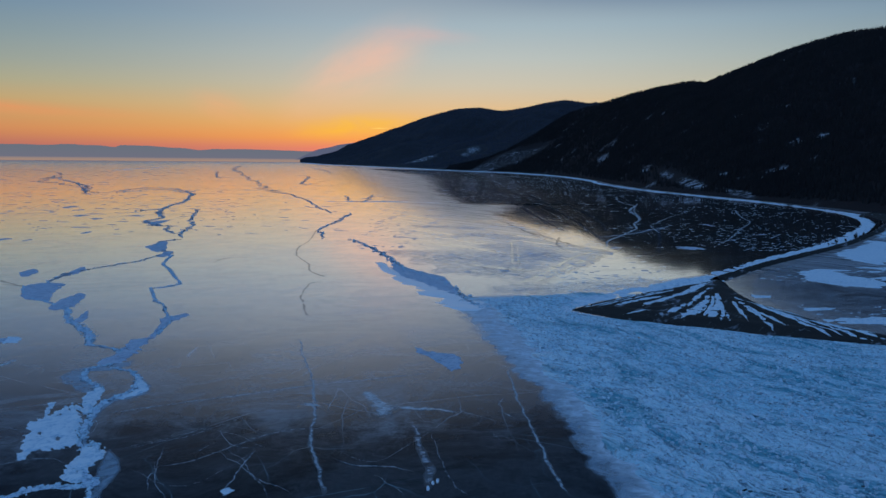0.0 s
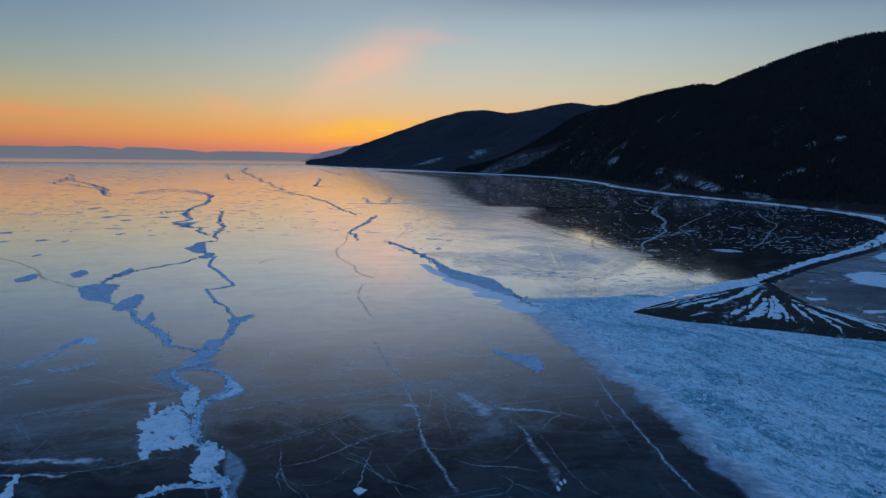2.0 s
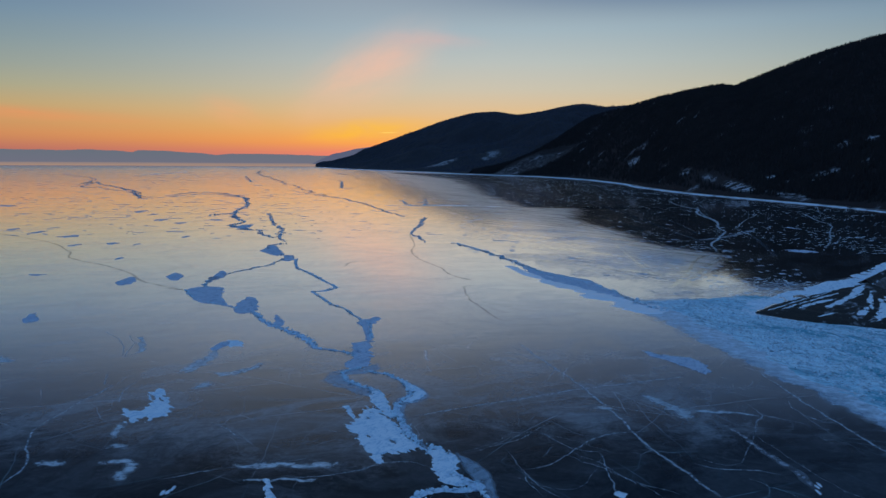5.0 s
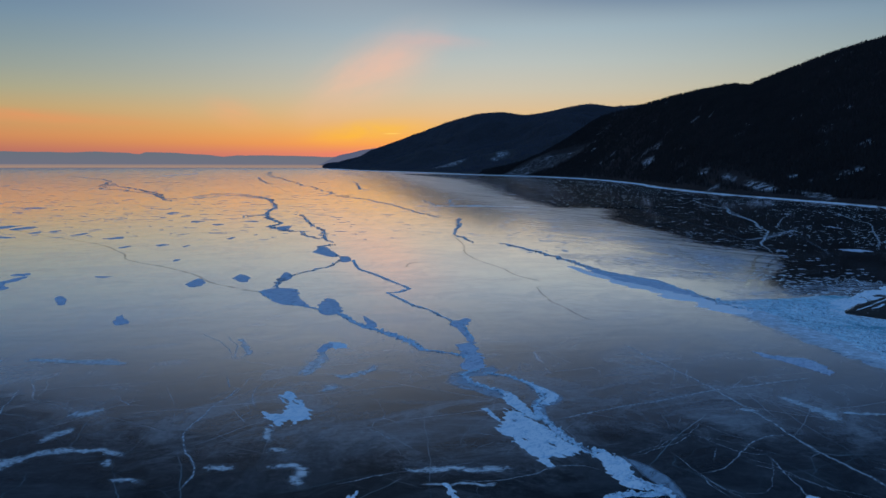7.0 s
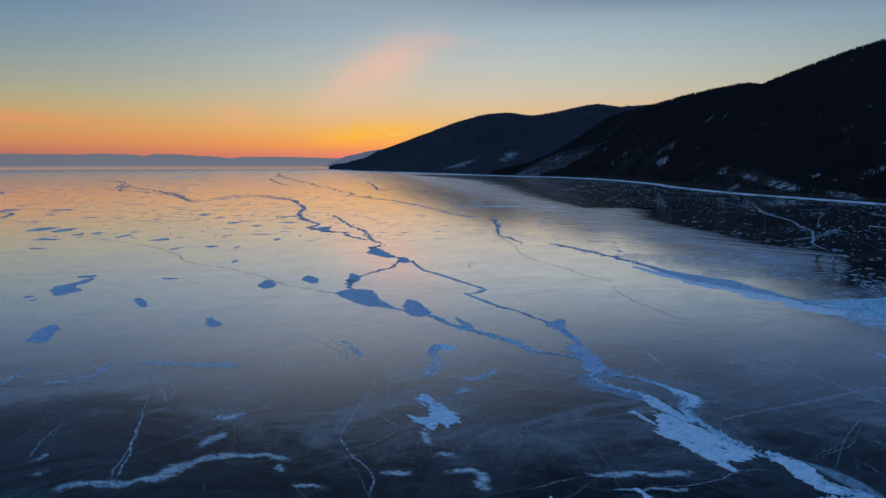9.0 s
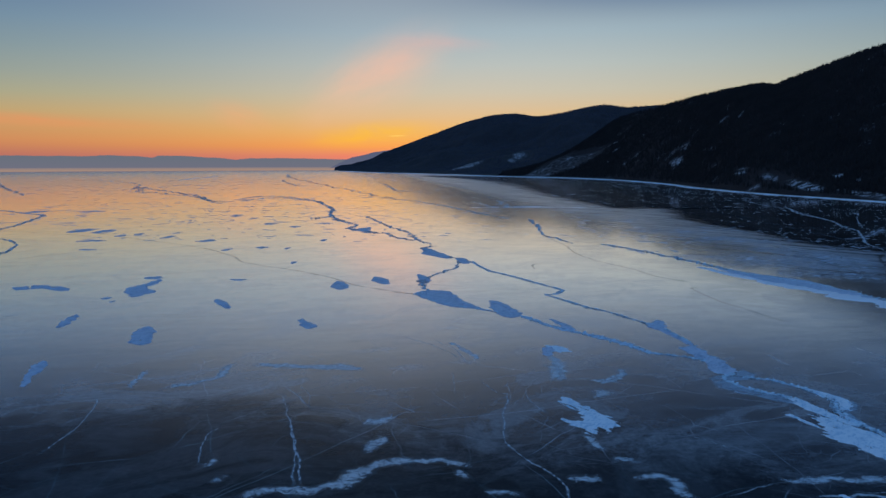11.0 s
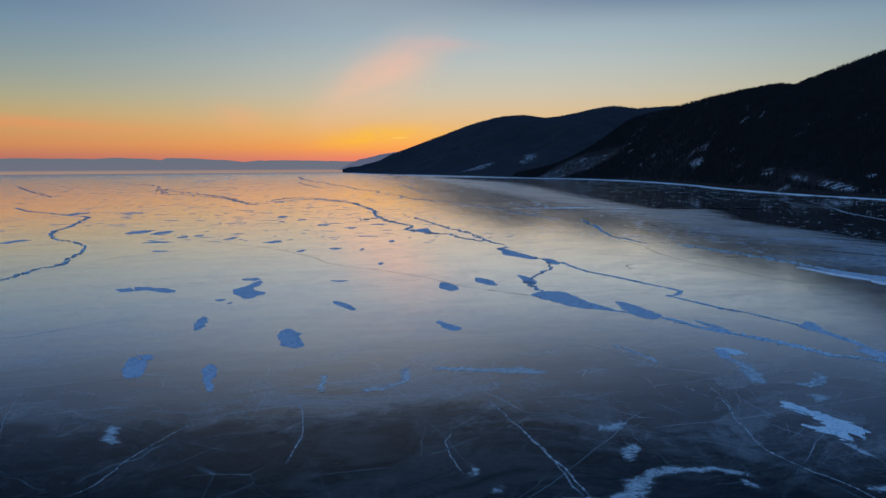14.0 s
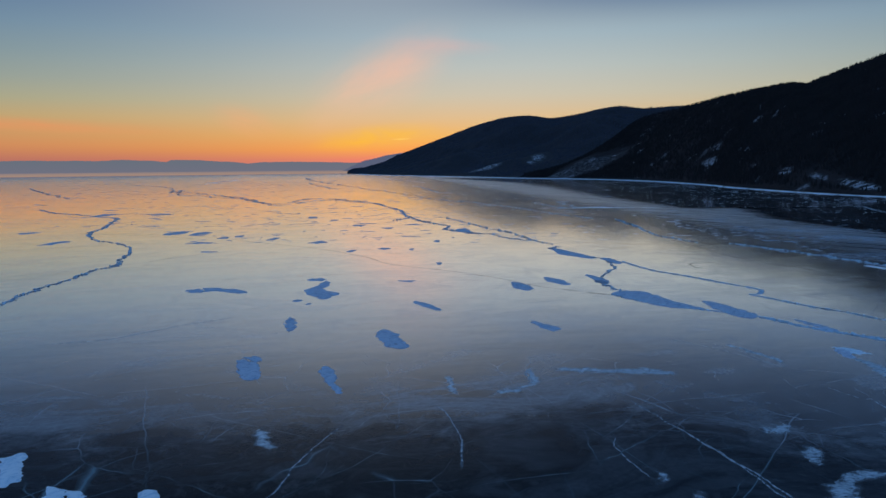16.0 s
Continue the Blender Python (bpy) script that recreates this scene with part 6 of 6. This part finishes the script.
drift([(68.0, 193.9, 0.72), (61.0, 175.8, 0.99), (56.2, 166.4, 0.54)], "snow lying in the hollows of a gravel spit", 0.25, spit=True)
drift([(70.2, 186.6, 0.72), (67.2, 173.1, 0.9), (65.1, 162.5, 0.54)], "snow lying in the hollows of a gravel spit", 0.25, spit=True)
drift([(74.6, 173.6, 0.72), (77.9, 162.3, 0.9), (80.1, 152.4, 0.54)], "snow lying in the hollows of a gravel spit", 0.25, spit=True)
drift([(72.2, 194.2, 0.72), (75.8, 181.5, 0.9), (81.2, 172.3, 0.54)], "snow lying in the hollows of a gravel spit", 0.25, spit=True)
drift([(61.1, 201.4, 0.63), (51.2, 192.6, 0.81), (40.3, 182.3, 0.45)], "snow lying in the hollows of a gravel spit", 0.25, spit=True)


def specks(name, x, y, long, short, label, mat=snow, deep=0.12):
    """Many flat little drifts in one mesh."""
    r = np.random.default_rng(len(x))
    n, k = len(x), 9
    a = np.linspace(0, 2 * np.pi, k, endpoint=False)[None]
    rad = r.uniform(0.5, 1.3, (n, k))
    ring = np.stack([x[:, None] + rad * np.cos(a) * long[:, None], y[:, None] + rad * np.sin(a) * short[:, None], np.full((n, k), -0.02)], -1)
    tip = np.stack([x, y, np.full(n, deep)], -1)[:, None]
    v = np.concatenate([ring, tip], 1)
    f = np.array([(i, (i + 1) % k, k) for i in range(k)])[None] + (k + 1) * np.arange(n)[:, None, None]
    tagged(new(name, mesh_of(name, v.reshape(-1, 3), f.reshape(-1, 3), mat, True)), label, "snow specks", kind="stuff")


# specks of snow on the dark shore ice
sy = 300 * (2000 / 300) ** rng.uniform(0, 1, 15000)
west = np.interp(sy, [300, 330, 380, 440, 520, 690, 820, 1010, 1320, 1560, 2000], [48, 37, 32, 23, 6, -22, -42, -57, -93, -130, -244])
shore = np.interp(sy, [300, 330, 400, 460, 586, 762, 890, 1110, 1235, 1510, 1750, 2000], [140, 165, 215, 245, 268, 240, 216, 206, 216, 204, 150, 30])
sx = west - 3 + rng.uniform(0, 1, len(sy)) * (shore - west + 8)
inner = np.clip((sx - west) / (shore - west), 0, 1)
ok = rng.uniform(0, 1, len(sx)) < (0.10 + 0.45 * inner ** 1.5) * (0.25 + 0.75 * (fbm(sx, sy, 0.02, 3, 61) > -0.05))
sx, sy = sx[ok], sy[ok]
specks("snow_specks", sx, sy, rng.uniform(0.3, 1.4, len(sx)) ** 1.6 * (0.7 + sy / 700), rng.uniform(0.12, 0.4, len(sx)) * (0.5 + sy / 600), "scattered snow specks on dark shore ice", deep=0.07)
# flat scraps of darker snow all over the far lake
fy = 420 * (3400 / 420) ** rng.uniform(0, 1, 2600)
fx = -110 - fy * 0.08 - rng.uniform(0, 1, len(fy)) * fy * 0.95
ok = fbm(fx * 0.5, fy * 0.15, 0.012, 3, 71) > 0.02
fx, fy = fx[ok], fy[ok]
specks("snow_specks", fx, fy, rng.uniform(0.5, 1.9, len(fx)) ** 2 * (1.0 + fy / 420), rng.uniform(0.3, 1.0, len(fx)) * (0.8 + (fy / 420) ** 1.5), "scraps of darker snow on the far bright ice", darker_snow, 0.06)
bx, by = rng.uniform(-45, 75, 700), rng.uniform(222, 420, 700)
ok = (fbm(bx, by, 0.05, 3, 67) > 0.0) & (bx > -45 + (320 - by) * 0.25) & (bx < 75 - (by - 222) * 0.1)
bx, by = bx[ok], by[ok]
specks("snow_specks", bx, by, rng.uniform(0.4, 2.6, len(bx)), rng.uniform(0.4, 1.8, len(bx)), "scraps of darker snow on swept ice in the bay", darker_snow, 0.05)
lx, ly = rng.uniform(85, 270, 2600), rng.uniform(125, 460, 2600)
ok = (inside(lx, ly, LAGOON) > 2) & (fbm(lx, ly, 0.03, 3, 63) > -0.15)
lx, ly = lx[ok], ly[ok]
specks("snow_specks", lx, ly, rng.uniform(0.3, 1.6, len(lx)), rng.uniform(0.2, 0.6, len(lx)), "scattered snow specks on the lagoon's ice", deep=0.06)
gx, gy = rng.uniform(30, 80, 900), rng.uniform(196, 275, 900)
ok = (gx < 20 + (275 - gy) * 0.9) & (fbm(gx, gy, 0.08, 3, 65) > -0.2) & (inside(gx, gy, SPIT) < -3)
gx, gy = gx[ok], gy[ok]
specks("snow_specks", gx, gy, rng.uniform(0.3, 1.4, len(gx)), rng.uniform(0.15, 0.5, len(gx)), "dashes of blown snow on dark ice beside the spit", deep=0.06)
fy = 330 * (3600 / 330) ** rng.uniform(0, 1, 1500)
fx = -75 - fy * 0.18 + rng.uniform(-1, 1, 1500) * fy * 0.46
ok = fx < np.interp(fy, [330, 690, 1320, 2000, 3600], [40, 20, -130, -330, -700])
fx, fy = fx[ok], fy[ok]
size = rng.uniform(0.25, 1.0, len(fx)) ** 2.5 * (0.6 + fy / 420)
specks("far_drifts", fx, fy, size * rng.uniform(1.5, 5.0, len(fx)), size * rng.uniform(0.6, 2.0, len(fx)), "scattered far drifts on bright ice", darker_snow, 0.14)


# ---- shrubs on the bar ----
def shrub(x, y, high, seed):
    """A bare bush: a short trunk that splits, and a ragged crown of twigs and small leaf clumps."""
    r = np.random.default_rng(seed)
    root = tagged(new("bush"), "dark bare bush on the gravel bar", "bush", "bushes on the bar")
    root.location = (x, y, 0.6)
    verts, faces = [], []

    def limb(a, b, ra, rb):
        a, b = np.array(a), np.array(b)
        d = (b - a) / np.linalg.norm(b - a)
        u = np.cross(d, (0.3, 0.9, 0.1))
        u /= np.linalg.norm(u)
        v = np.cross(d, u)
        k = len(verts)
        for p, q in ((a, ra), (b, rb)):
            verts.extend(p + q * (math.cos(t) * u + math.sin(t) * v) for t in (0, 1.257, 2.513, 3.770, 5.027))
        faces.extend((k + i, k + (i + 1) % 5, k + 5 + (i + 1) % 5, k + 5 + i) for i in range(5))

    fork = (r.normal(0, 0.05), r.normal(0, 0.05), high * 0.25)
    limb((0, 0, -0.3), fork, 0.10, 0.07)
    tips = []
    for _ in range(9):
        a, out = r.uniform(0, 6.28), r.uniform(0.12, 0.36) * high
        tip = (out * math.cos(a), out * math.sin(a), high * r.uniform(0.5, 1.0))
        limb(fork, tip, 0.05, 0.012)
        tips.append(tip)
    part("trunk", mesh_of("trunk", np.array(verts), np.array(faces), bark), root)
    n = 260
    c = np.array(tips)[r.integers(0, 9, n)] * r.uniform(0.55, 1.08, (n, 1)) + r.normal(0, 0.09 * high, (n, 3))
    c[:, 2] = np.maximum(c[:, 2], high * 0.16)
    tri = r.normal(0, 0.085 * high, (n, 3, 3)) * (0.6, 0.6, 1.0)
    part("crown", mesh_of("crown", (c[:, None] + tri).reshape(-1, 3), np.arange(3 * n).reshape(-1, 3), twigs), root)


for i, (x, y, high) in enumerate(((158.5, 317.5, 2.2), (165.5, 325, 2.6), (174, 334, 2.4), (184, 345, 4.2), (186.5, 349, 3.4), (197, 362, 3.0), (207, 374, 3.4), (214, 384, 2.6), (221, 394, 3.6), (229, 405, 3.2), (236, 416, 4.0), (244, 428, 3.4))):
    shrub(x, y, high * (0.45, 0.7, 0.55)[i % 3], 300 + i)

EDGE = [(4, 190, 5), (7, 178, 6), (9.5, 162, 6), (11.5, 147, 6), (14, 131, 6.5), (17.5, 115, 7), (19.5, 100, 7), (20.5, 87, 6), (22, 74, 5)]
tagged(new("cloudy_ice", ribbon("cloudy_ice", EDGE, 1.2, 0.008, halo_frost, 0.7)), "milky ice fringe beside the crushed ice", "frost", "ridges and cracks on the lake")
